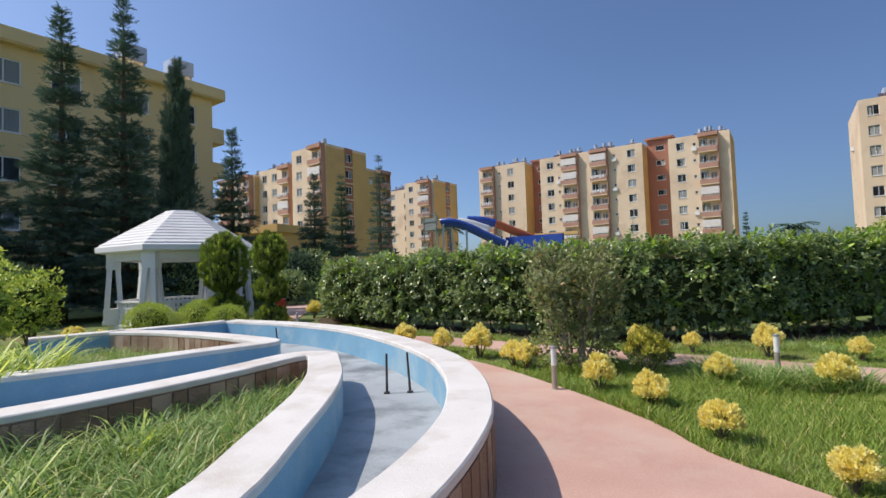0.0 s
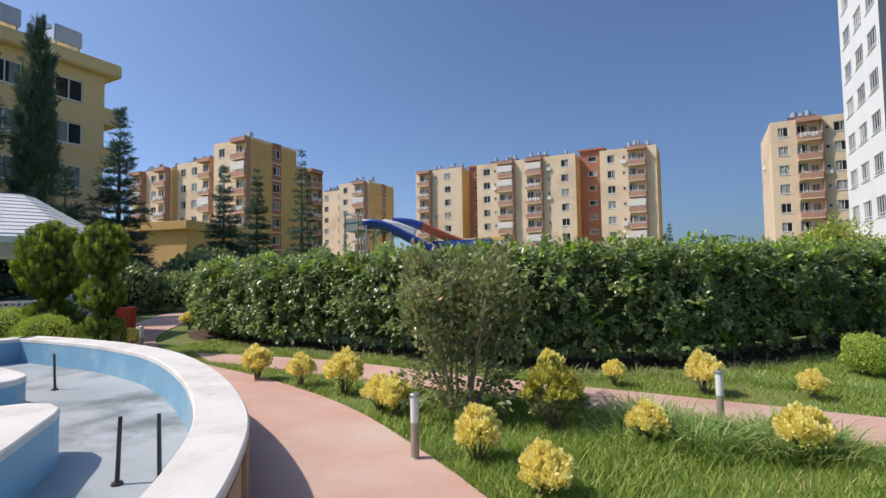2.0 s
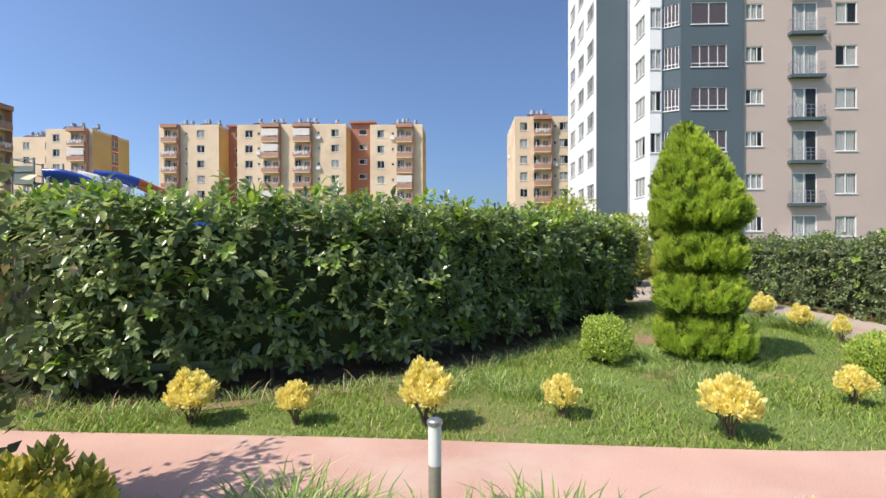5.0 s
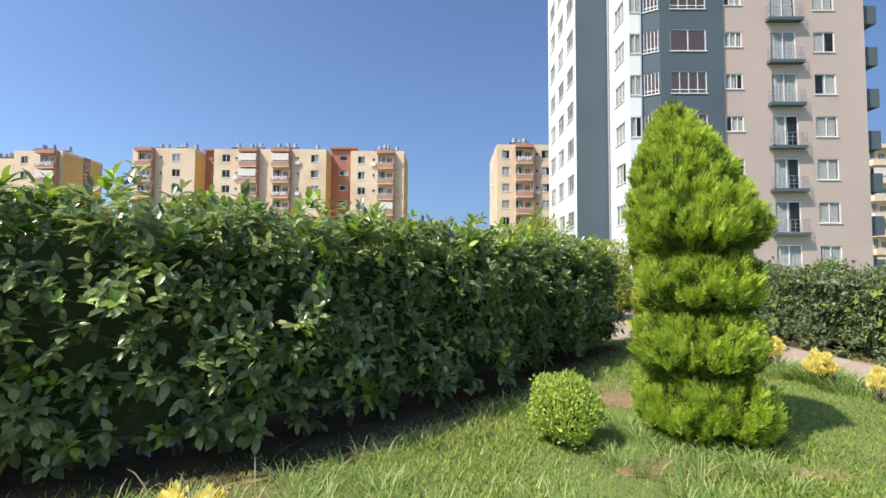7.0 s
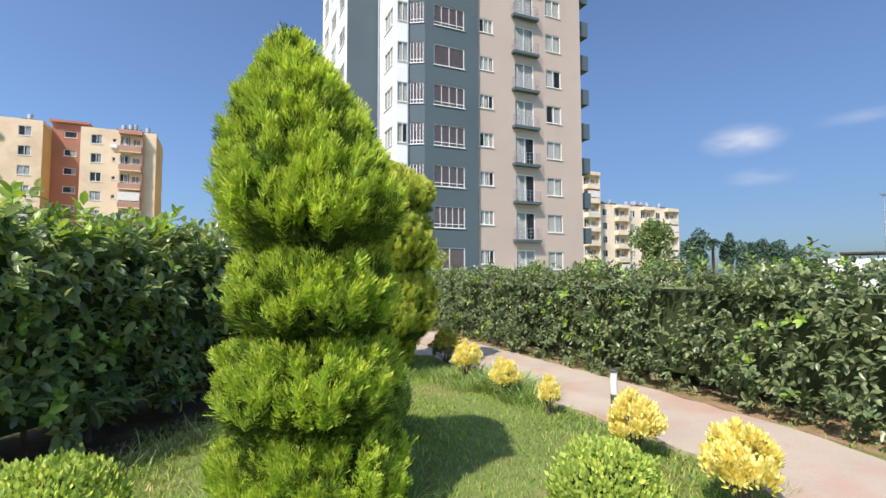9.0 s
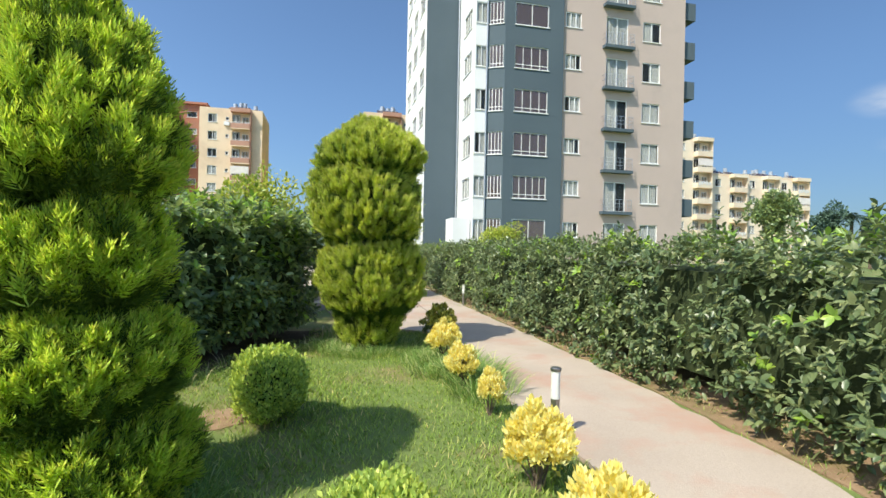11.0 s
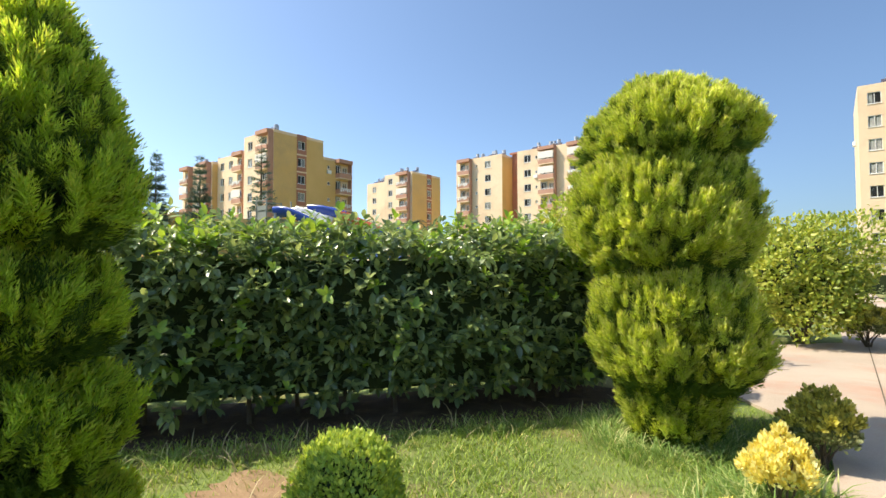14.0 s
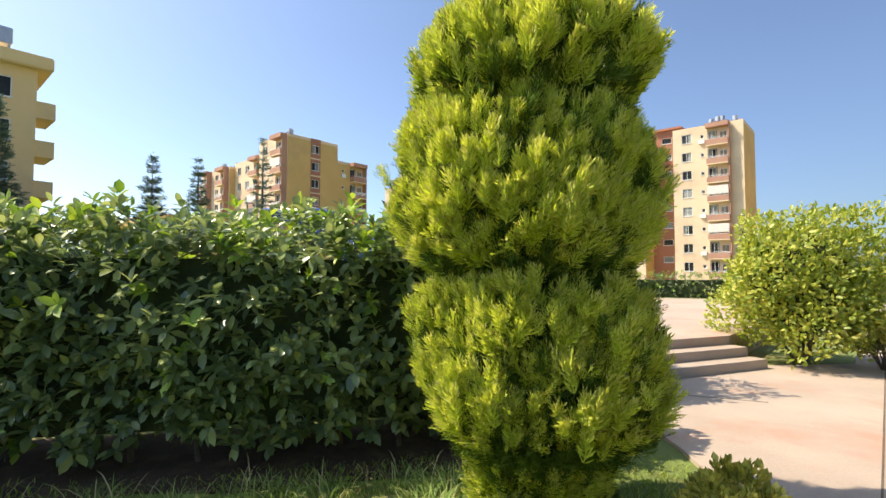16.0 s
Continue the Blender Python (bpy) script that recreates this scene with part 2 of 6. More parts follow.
M_RED = surface("red_plastic", (0.55, 0.05, 0.03), (0.65, 0.08, 0.05), 0.4, 3, 30, 0.0)
L_HEDGE = leaf("hedge_leaf", [(0, (0.105, 0.165, 0.074)), (0.6, (0.215, 0.30, 0.118)), (1, (0.43, 0.50, 0.18))], 0.3, 0.3, 0.85)
L_HEDGE_NEW = leaf("young_hedge_leaf", [(0, (0.153, 0.286, 0.052)), (0.6, (0.255, 0.408, 0.072)), (1, (0.433, 0.571, 0.102))], 0.38, 0.3, 0.45)
L_HEDGE2 = leaf("side_hedge_leaf", [(0, (0.085, 0.135, 0.058)), (0.7, (0.17, 0.22, 0.095)), (1, (0.29, 0.325, 0.145))], 0.36, 0.22, 0.55)
L_CYPRESS = leaf("cypress_spray", [(0, (0.29, 0.44, 0.075)), (0.5, (0.465, 0.635, 0.105)), (1, (0.645, 0.775, 0.15))], 0.6, 0.46, 0.25)
# shade of crevices and tier undersides, painted as a darker green
L_CYPRESS_SHADE = leaf("shade_green_cypress_spray", [(0, (0.06, 0.12, 0.02)), (1, (0.16, 0.25, 0.04))], 0.65, 0.3, 0.2)
L_CYPRESS_TIP = leaf("cypress_tip", [(0, (0.52, 0.60, 0.09)), (1, (0.70, 0.74, 0.17))], 0.6, 0.38, 0.25)
L_CYPRESS_Y = leaf("golden_cypress_spray", [(0, (0.33, 0.44, 0.075)), (0.5, (0.52, 0.63, 0.105)), (1, (0.71, 0.77, 0.17))], 0.6, 0.44, 0.25)
L_CYPRESS_Y_TIP = leaf("golden_cypress_tip", [(0, (0.56, 0.60, 0.14)), (1, (0.76, 0.75, 0.27))], 0.6, 0.35, 0.25)
L_GOLD = leaf("golden_leaf", [(0, (0.68, 0.57, 0.14)), (0.5, (0.82, 0.745, 0.26)), (1, (0.91, 0.88, 0.50))], 0.45, 0.35, 0.35, 0.5)
L_GOLD_GREEN = leaf("greening_golden_leaf", [(0, (0.24, 0.26, 0.06)), (0.5, (0.48, 0.44, 0.09)), (1, (0.78, 0.71, 0.18))], 0.45, 0.3, 0.35, 0.5)
L_BOX = leaf("box_leaf", [(0, (0.230, 0.354, 0.084)), (0.6, (0.423, 0.544, 0.122)), (1, (0.731, 0.790, 0.194))], 0.45, 0.3, 0.35)
L_OLIVE = leaf("olive_green_leaf", [(0, (0.12, 0.155, 0.06)), (0.7, (0.25, 0.29, 0.12)), (0.97, (0.42, 0.44, 0.19)), (1, (0.6, 0.36, 0.18))], 0.42, 0.28, 0.35)
L_LIME = leaf("lime_leaf", [(0, (0.185, 0.277, 0.045)), (0.5, (0.339, 0.415, 0.076)), (1, (0.585, 0.581, 0.136))], 0.4, 0.35, 0.4)
L_TOPIARY = leaf("topiary_spray", [(0, (0.13, 0.21, 0.045)), (0.6, (0.24, 0.34, 0.075)), (1, (0.40, 0.48, 0.11))], 0.6, 0.3, 0.25)
L_PINE = leaf("pine_needles", [(0, (0.063, 0.121, 0.100)), (1, (0.155, 0.236, 0.166))], 0.6, 0.15, 0.2)
L_GRASS = leaf("grass_blade", [(0, (0.135, 0.225, 0.042)), (0.6, (0.245, 0.355, 0.068)), (0.93, (0.38, 0.47, 0.115)), (1, (0.75, 0.59, 0.29))], 0.5, 0.33, 0.25)
L_GRASS_LONG = leaf("long_grass_blade", [(0, (0.134, 0.246, 0.067)), (0.7, (0.269, 0.405, 0.115)), (1, (0.653, 0.634, 0.326))], 0.45, 0.35, 0.3)
L_DRY = leaf("dry_stalk", [(0, (0.390, 0.325, 0.182)), (1, (0.624, 0.546, 0.351))], 0.7, 0.3, 0.2)


# ---- building blocks ----
def box(bm, x0, y0, z0, x1, y1, z1, bevel=0.0):
    r = bmesh.ops.create_cube(bm, size=1.0)
    vs = r["verts"]
    bmesh.ops.scale(bm, verts=vs, vec=(x1 - x0, y1 - y0, z1 - z0))
    bmesh.ops.translate(bm, verts=vs, vec=((x0 + x1) / 2, (y0 + y1) / 2, (z0 + z1) / 2))
    if bevel:
        es = list({e for v in vs for e in v.link_edges})
        bmesh.ops.bevel(bm, geom=es, offset=bevel, segments=2, affect="EDGES")
    return vs


def tube(bm, a, b, r0, r1, sides=10):
    a, b = Vector(a), Vector(b)
    q = (b - a).to_track_quat("Z", "Y").to_matrix().to_4x4()
    bmesh.ops.create_cone(bm, cap_ends=True, segments=sides, radius1=r0, radius2=max(r1, 0.0005), depth=(b - a).length, matrix=Matrix.Translation((a + b) / 2) @ q)


def lathe(bm, profile, sides=24, cx=0.0, cy=0.0):
    rings = []
    for r, z in profile:
        rings.append([bm.verts.new((cx + r * math.cos(2 * math.pi * k / sides), cy + r * math.sin(2 * math.pi * k / sides), z)) for k in range(sides)])
    for a, b in zip(rings, rings[1:]):
        for k in range(sides):
            bm.faces.new((a[k], a[(k + 1) % sides], b[(k + 1) % sides], b[k]))
    bm.faces.new(rings[0][::-1])
    bm.faces.new(rings[-1])


def mesh_of(name, bm, material):
    me = bpy.data.meshes.new(name)
    bmesh.ops.recalc_face_normals(bm, faces=bm.faces)
    bm.to_mesh(me)
    bm.free()
    me.materials.append(material)
    return me


def raw_mesh(name, verts, faces, material, smooth=False):
    me = bpy.data.meshes.new(name)
    me.from_pydata([tuple(v) for v in verts], [], [tuple(f) for f in faces])
    me.materials.append(material)
    if smooth:
        me.polygons.foreach_set("use_smooth", [True] * len(me.polygons))
    me.update()
    return me


def put(name, me, parent=None, m=None, label="", kind=""):
    ob = new(name, me)
    ob.parent = parent
    if m is not None:
        ob.matrix_basis = m
    return tagged(ob, label=label, kind=kind)


def part(name, bm, material, parent, label="", m=None, kind=""):
    return put(name, mesh_of(name, bm, material), parent, m, label, kind)


def thing(name, label, category, m=None, group="", kind=""):
    ob = tagged(new(name), label, category, group, kind)
    ob.empty_display_size = 0.2
    if m is not None:
        ob.matrix_basis = m
    return ob


def tri_mesh(name, verts, tris, material, smooth=False):
    """A mesh from arrays of corners and triangles."""
    me = bpy.data.meshes.new(name)
    nv, nf = len(verts), len(tris)
    me.vertices.add(nv)
    me.vertices.foreach_set("co", np.asarray(verts, np.float32).ravel())
    me.loops.add(nf * 3)
    me.loops.foreach_set("vertex_index", np.asarray(tris, np.int32).ravel())
    me.polygons.add(nf)
    me.polygons.foreach_set("loop_start", np.arange(0, nf * 3, 3, dtype=np.int32))
    me.polygons.foreach_set("loop_total", np.full(nf, 3, np.int32))
    me.update(calc_edges=True)
    me.materials.append(material)
    if smooth:
        me.polygons.foreach_set("use_smooth", np.ones(nf, bool))
    return me


# leaf outlines: across, along, out of the leaf's plane
LEAF = (np.array([(0, 0, 0), (0.23, 0.35, 0.07), (0.2, 0.72, 0.05), (0, 1, -0.08), (-0.2, 0.72, 0.05), (-0.23, 0.35, 0.07), (0, 0.5, 0)], float), np.array([(0, 1, 6), (1, 2, 6), (2, 3, 6), (3, 4, 6), (4, 5, 6), (5, 0, 6)]))
SMALL_LEAF = (np.array([(0, 0, 0), (0.3, 0.5, 0.08), (0, 1, 0), (-0.3, 0.5, 0.08)], float), np.array([(0, 1, 2), (0, 2, 3)]))
SLIM_LEAF = (np.array([(0, 0, 0), (0.16, 0.5, 0.04), (0, 1, 0), (-0.16, 0.5, 0.04)], float), np.array([(0, 1, 2), (0, 2, 3)]))
BLADE = (np.array([(-0.035, 0, 0), (0.035, 0, 0), (-0.028, 0.55, 0.06), (0.028, 0.55, 0.06), (0, 1, 0.28)], float), np.array([(0, 1, 3), (0, 3, 2), (2, 3, 4)]))


def spray_outline(pairs, width, lean):
    v, f = [(-0.02, 0, 0), (0.02, 0, 0), (0, 1.0, 0)], [(0, 1, 2)]
    for k in range(pairs):
        y = 0.1 + 0.72 * k / pairs
        ln = width * (1 - 0.55 * k / pairs)
        for s in (-1, 1):
            b = len(v)
            v += [(0, y, 0), (0, y + 0.09, 0), (s * ln, y + lean, 0.05 * (1 if k % 2 else -1))]
            f.append((b, b + 1, b + 2))
    return np.array(v, float), np.array(f)


def feather_outline(pairs, start, half, reach):
    """A flat pointed feather: slim shoots that leave an axis forwards on both sides, shorter towards the tip, a little cupped."""
    v, f = [(-0.014, start, 0), (0.014, start, 0), (0, 1.0, 0.03)], [(0, 1, 2)]
    for k in range(pairs):
        t = k / (pairs - 1)
        y = start + (0.82 - start) * t
        ln = half * (1 - 0.72 * t) * (1.0 + 0.12 * math.sin(k * 2.7))
        for sign in (-1, 1):
            b, bend = len(v), 0.07 * math.sin(k * 1.9 + sign)
            v += [(0, y - 0.018, 0), (sign * ln * 0.55 - sign * 0.012, y + reach * 0.62, 0.03 + bend), (sign * ln, y + reach * 1.15, 0.02 + bend), (sign * ln * 0.5 + sign * 0.014, y + reach * 0.42, 0.03 + bend)]
            f += [(b, b + 1, b + 2), (b, b + 2, b + 3)]
    return np.array(v, float), np.array(f)


PLUME = feather_outline(6, 0.05, 0.25, 0.2)
PLUME_TIP = feather_outline(4, 0.4, 0.18, 0.17)
LONG_BLADE = (np.array([(-0.018, 0, 0), (0.018, 0, 0), (-0.017, 0.4, 0.02), (0.017, 0.4, 0.02), (-0.012, 0.75, -0.1), (0.012, 0.75, -0.1), (0, 1, -0.34)], float), np.array([(0, 1, 3), (0, 3, 2), (2, 3, 5), (2, 5, 4), (4, 5, 6)]))
NEEDLES = spray_outline(7, 0.30, 0.12)
RNG = np.random.default_rng(7)


def unit(a):
    return a / np.maximum(np.linalg.norm(a, axis=-1, keepdims=True), 1e-9)


def scatter(pos, along, facing, size, outline):
    """Corners and triangles of many leaves: each at a place, along a way, with its face towards another."""
    tv, tf = outline
    y = unit(along)
    x = unit(np.cross(y, facing))
    z = np.cross(x, y)
    size = np.broadcast_to(np.asarray(size, float), (len(pos),))
    v = pos[:, None] + size[:, None, None] * (tv[None, :, 0, None] * x[:, None] + tv[None, :, 1, None] * y[:, None] + tv[None, :, 2, None] * z[:, None])
    f = tf[None] + (np.arange(len(pos)) * len(tv))[:, None, None]
    return v.reshape(-1, 3), f.reshape(-1, 3)


def leaves(name, pos, along, facing, size, outline, material, parent=None, label="", kind="stuff", m=None):
    v, f = scatter(pos, along, facing, size, outline)
    return put(name, tri_mesh(name, v, f, material), parent, m, label, kind)


def smooth_line(points, step=0.25, closed=False):
    """A Catmull-Rom line through the points, cut at even steps."""
    p = np.array(points, float)
    ext = np.vstack([p[-1], p, p[0], p[1]]) if closed else np.vstack([2 * p[0] - p[1], p, 2 * p[-1] - p[-2]])
    out = []
    for a, b, c, d in zip(ext, ext[1:], ext[2:], ext[3:]):
        n = max(2, int(np.linalg.norm(c - b) / step))
        for t in np.linspace(0, 1, n, endpoint=False):
            out.append(0.5 * ((2 * b) + (c - a) * t + (2 * a - 5 * b + 4 * c - d) * t**2 + (3 * b - a - 3 * c + d) * t**3))
    if not closed:
        out.append(p[-1])
    return np.array(out)


def normals_2d(line, closed=False):
    d = np.roll(line, -1, 0) - np.roll(line, 1, 0) if closed else np.gradient(line, axis=0)
    d = unit(d)
    return np.stack([d[:, 1], -d[:, 0]], 1)


def ribbon(line, lo, hi, z0, z1, bevel=0.0, closed=False):
    """A wall along a line in the plan, from lo to hi across it (to its right), as corners and faces."""
    n = normals_2d(line, closed)
    sec = [(lo, z0), (lo, z1 - bevel), (lo + bevel, z1), (hi - bevel, z1), (hi, z1 - bevel), (hi, z0)] if bevel else [(lo, z0), (lo, z1), (hi, z1), (hi, z0)]
    k = len(sec)
    v = [(*(p + q * o), z) for p, q in zip(line, n) for o, z in sec]
    f, m = [], len(line)
    for i in range(m if closed else m - 1):
        a, b = i * k, ((i + 1) % m) * k
        f += [(a + j, a + (j + 1) % k, b + (j + 1) % k, b + j) for j in range(k)]
    if not closed:
        f += [tuple(range(k)), tuple(range((m - 1) * k, m * k))[::-1]]
    return v, f


def inside(poly, pts):
    """Which points lie in a polygon."""
    poly, x, y = np.asarray(poly), pts[:, 0], pts[:, 1]
    res = np.zeros(len(pts), bool)
    for (ax, ay), (bx, by) in zip(poly, np.roll(poly, -1, 0)):
        cut = ((ay > y) != (by > y)) & (x < (bx - ax) * (y - ay) / (by - ay + 1e-12) + ax)
        res ^= cut
    return res


def slab(name, poly, z0, z1, material, kind="structure", label="", category="", parent=None):
    bm = bmesh.new()
    vs = [bm.verts.new((x, y, z0)) for x, y in poly]
    f = bm.faces.new(vs)
    r = bmesh.ops.extrude_face_region(bm, geom=[f])
    bmesh.ops.translate(bm, verts=[v for v in r["geom"] if isinstance(v, bmesh.types.BMVert)], vec=(0, 0, z1 - z0))
    bmesh.ops.triangulate(bm, faces=[g for g in bm.faces if len(g.verts) > 4])
    return tagged(part(name, bm, material, parent), label, category, "", kind)


# ---- ground and paths ----
bm = bmesh.new()
bmesh.ops.create_grid(bm, x_segments=60, y_segments=60, size=1500)
tagged(part("ground", bm, M_GROUND, None), "uneven lawn soil with worn brown patches", "ground", "", "structure")

POOL_OUT = smooth_line([(-2.2, -2.5), (-1.6, -0.5), (-1.45, 1.5), (-1.6, 3.1), (-1.91, 4.21), (-2.3, 4.96), (-2.88, 5.73), (-3.73, 6.53), (-5.18, 7.41), (-6.96, 8.15), (-8.6, 8.46), (-10.0, 8.5), (-11.3, 8.42), (-11.62, 8.36), (-11.68, 8.05), (-11.75, 7.2), (-12.0, 6.1), (-12.4, 4.6)], 0.22)
EDGE_R = smooth_line([(1.6, -2.5), (1.6, 2.0), (1.15, 4.2), (0.2, 5.45), (-0.84, 6.1), (-1.5, 6.8), (-2.92, 7.8), (-4.6, 8.75), (-6.8, 9.5), (-8.9, 9.95), (-11.4, 10.7), (-14.5, 12.6), (-18.6, 16.6), (-22, 20)], 0.3)
EDGE_L = smooth_line([(-11.5, 8.6), (-13.2, 9.6), (-16.0, 12.2), (-19.5, 15.0), (-23, 18.5)], 0.4)
n_out = next(i for i, p in enumerate(POOL_OUT) if p[0] < -11.4)
POLY_P1 = np.vstack([EDGE_R, EDGE_L[::-1], POOL_OUT[:n_out][::-1] + (-0.1, -0.1)])
slab("path_by_pool", POLY_P1, -0.05, 0.03, M_PATH, label="curving pink concrete path beside the pool", category="path")
P2_NEAR = smooth_line([(-9.0, 10.15), (-7.0, 10.15), (-5.4, 10.05), (-2.0, 9.85), (0.5, 9.7), (2.0, 9.75), (4.3, 10.3), (5.6, 11.2), (6.15, 12.6), (6.17, 14), (6.16, 17), (6.25, 19.6)], 0.4)
P2_FAR = smooth_line([(-10.4, 10.75), (-7.0, 11.2), (-4, 11.0), (-1.3, 10.95), (0.8, 10.85), (3.05, 10.85), (4.4, 11.5), (5.2, 12.4)], 0.4)
P2_RIGHT = smooth_line([(7.85, 27), (7.85, 19), (7.8, 15.5), (7.7, 13), (7.3, 11.4), (6.2, 9.9), (4.4, 9.0), (2.2, 8.5)], 0.4)
POLY_P2 = np.vstack([P2_NEAR[P2_NEAR[:, 0] < 3.3], P2_FAR[::-1][P2_FAR[::-1][:, 0] < 3.3]])
slab("cross_path", POLY_P2, -0.05, 0.034, M_PATH, label="narrow pink concrete path between lawns", category="path")
POLY_P3 = np.array([(3.3, 9.92), (3.28, 10.87), (4.6, 11.5), (5.5, 12.15), (6.1, 13.0), (6.17, 14), (6.15, 17), (6.2, 19.5), (5.6, 20.1), (4.5, 21.3), (4.2, 23.6), (5.15, 25.7), (6.3, 27), (6.4, 60), (8.1, 60), (7.9, 27), (7.85, 19), (7.8, 15.5), (7.65, 13.4), (7.2, 12.0), (6.2, 10.9), (4.8, 10.2)])
edge_rng = np.random.default_rng(4)


def worn_edge(poly, step=0.25, amount=0.022):
    """The outline cut finely and crumbled a little."""
    out = []
    for a, b in zip(poly, np.roll(poly, -1, 0)):
        n = max(1, min(80, int(np.linalg.norm(b - a) / step)))
        for k in range(n):
            out.append(a + (b - a) * k / n + edge_rng.normal(size=2) * amount)
    return np.array(out)


slab("garden_path", worn_edge(POLY_P3), -0.05, 0.038, M_PATH_PALE, label="pale worn concrete path running along the hedge", category="path")
for k, (a, b) in enumerate((((6.62, 19.4), (6.72, 27.0)), ((4.7, 22.6), (5.6, 22.9)), ((6.3, 29.5), (8.0, 29.6)))):
    bm = bmesh.new()
    a, b = Vector((*a, 0)), Vector((*b, 0))
    box(bm, -0.008, 0, 0.02, 0.008, (b - a).length, 0.041)
    put("joint", mesh_of("joint", bm, M_JOINT), bpy.data.objects["garden_path"], Matrix.Translation(a) @ pose(0, 0, 0, 0, 0, math.degrees(math.atan2(b.y - a.y, b.x - a.x)) - 90))

# bare soil showing through the turf
def soil_patch(x, y, rx, ry, turn, seed, label):
    r = np.random.default_rng(seed)
    k = 40
    a = np.linspace(0, 2 * math.pi, k, endpoint=False)
    q = 1 + 0.16 * np.sin(a * 3 + r.random() * 6) + 0.1 * np.sin(a * 5 + r.random() * 6) + 0.07 * r.normal(size=k)
    c, sn = math.cos(radians(turn)), math.sin(radians(turn))
    px, py = rx * q * np.cos(a), ry * q * np.sin(a)
    pts = np.c_[x + px * c - py * sn, y + px * sn + py * c]
    slab("soil_patch", pts, -0.01, 0.008, M_SOIL, label=label, category="soil")


for k, (x, y, rx, ry, turn) in enumerate(((3.05, 15.35, 0.75, 0.4, 20), (2.4, 13.15, 0.45, 0.22, 10), (3.3, 13.05, 0.4, 0.16, -10), (2.1, 16.0, 0.9, 0.16, 52), (0.3, 13.95, 1.2, 0.14, 47), (-1.8, 12.25, 1.3, 0.14, 30), (3.1, 18.4, 1.2, 0.16, 72), (8.1, 14.5, 0.12, 1.6, 0), (8.12, 18.5, 0.1, 1.8, 0), (8.15, 23.5, 0.1, 2.2, 0))):
    soil_patch(x, y, rx, ry, turn, 400 + k, "worn patch of bare brown soil in the turf")

# steps up to a terrace
d_step, n_step = np.array((0.43, 0.903)), np.array((-0.903, 0.43))
s0 = np.array((4.4, 23.68))
terrace = thing("terrace", "pale concrete terrace with three steps", "terrace", kind="structure")
for k in range(3):
    a = s0 - d_step * 2.2 + n_step * 0.34 * k
    b = s0 + d_step * 1.95 + n_step * 0.34 * k
    far = n_step * (14 - 0.34 * k)
    b_far, a_far = b + far, a + far
    if k == 2:
        b_far, a_far = b + d_step * 13 + n_step * 6, a + far + d_step * 10
    slab("step", [a, b, b_far, a_far], -0.02, 0.038 + 0.155 * (k + 1), M_PATH_PALE, parent=terrace, kind="")


# ---- ornamental pool ----
pool = thing("ornamental_pool", "drained blue garden pool with white coping and stone cladding", "pool")
TOP = 0.62
ISLE_1 = smooth_line([(-2.5, -1.5), (-2.38, 0.6), (-2.36, 1.8), (-2.55, 2.62), (-3.08, 3.4), (-3.68, 4.22), (-4.28, 4.9), (-4.95, 5.48), (-5.28, 5.74), (-5.52, 5.72), (-5.62, 5.45), (-5.55, 5.0), (-5.47, 4.4), (-5.45, 3.6), (-5.55, 2.6), (-5.9, 1.2), (-6.6, -1.5)], 0.2)
ISLE_2 = smooth_line([(-9.4, -1.0), (-8.4, 1.5), (-7.75, 3.0), (-7.46, 3.9), (-7.33, 4.8), (-7.18, 5.7), (-7.08, 6.1), (-7.16, 6.27), (-7.5, 6.34), (-8.4, 6.39), (-9.2, 6.38), (-10.3, 6.28), (-11.2, 6.06), (-11.8, 5.88)], 0.2)


def pool_wall(line, water, label):
    """A wall with coping; water: +1 where the basin lies to the right of the line, -1 to the left."""
    v, f = ribbon(line, -0.165, 0.165, 0.0, TOP - 0.06)
    put("pool_wall", raw_mesh("pool_wall", v, f, M_STONE), pool)
    lo, hi = (0.165, 0.185) if water > 0 else (-0.185, -0.165)
    v, f = ribbon(line, lo, hi, 0.05, TOP - 0.06)
    put("lining", raw_mesh("lining", v, f, M_POOL), pool, label="blue painted lining, patchy")
    v, f = ribbon(line, -0.19, 0.19, TOP - 0.06, TOP, 0.012)
    put("coping", raw_mesh("coping", v, f, M_COPING), pool, label="white coping with worn edges")
    # cladding slabs on the dry side
    seg = np.r_[0, np.cumsum(np.linalg.norm(np.diff(line, axis=0), axis=1))]
    n = normals_2d(line)
    rnd = random.Random(len(line))
    at = 0.0
    while at < seg[-1] - 0.3:
        wd = rnd.uniform(0.14, 0.24)
        c = at + wd / 2
        x, y = np.interp(c, seg, line[:, 0]), np.interp(c, seg, line[:, 1])
        nx, ny = np.interp(c, seg, n[:, 0]), np.interp(c, seg, n[:, 1])
        ang = math.degrees(math.atan2(-ny * water, -nx * water))
        key = "slab_%d" % int(wd * 50)
        me = bpy.data.meshes.get(key)
        if me is None:
            bm = bmesh.new()
            box(bm, -0.012, -int(wd * 50) / 100 + 0.003, 0.0, 0.012, int(wd * 50) / 100 - 0.003, TOP - 0.08)
            me = mesh_of(key, bm, M_STONE)
        off = 0.172 + rnd.uniform(0, 0.01)
        put("stone_slab", me, pool, pose(x - nx * water * off, y - ny * water * off, 0.0, 0, 0, ang))
        at += wd


def trimmed(line, y_min):
    return line[line[:, 1] > y_min]


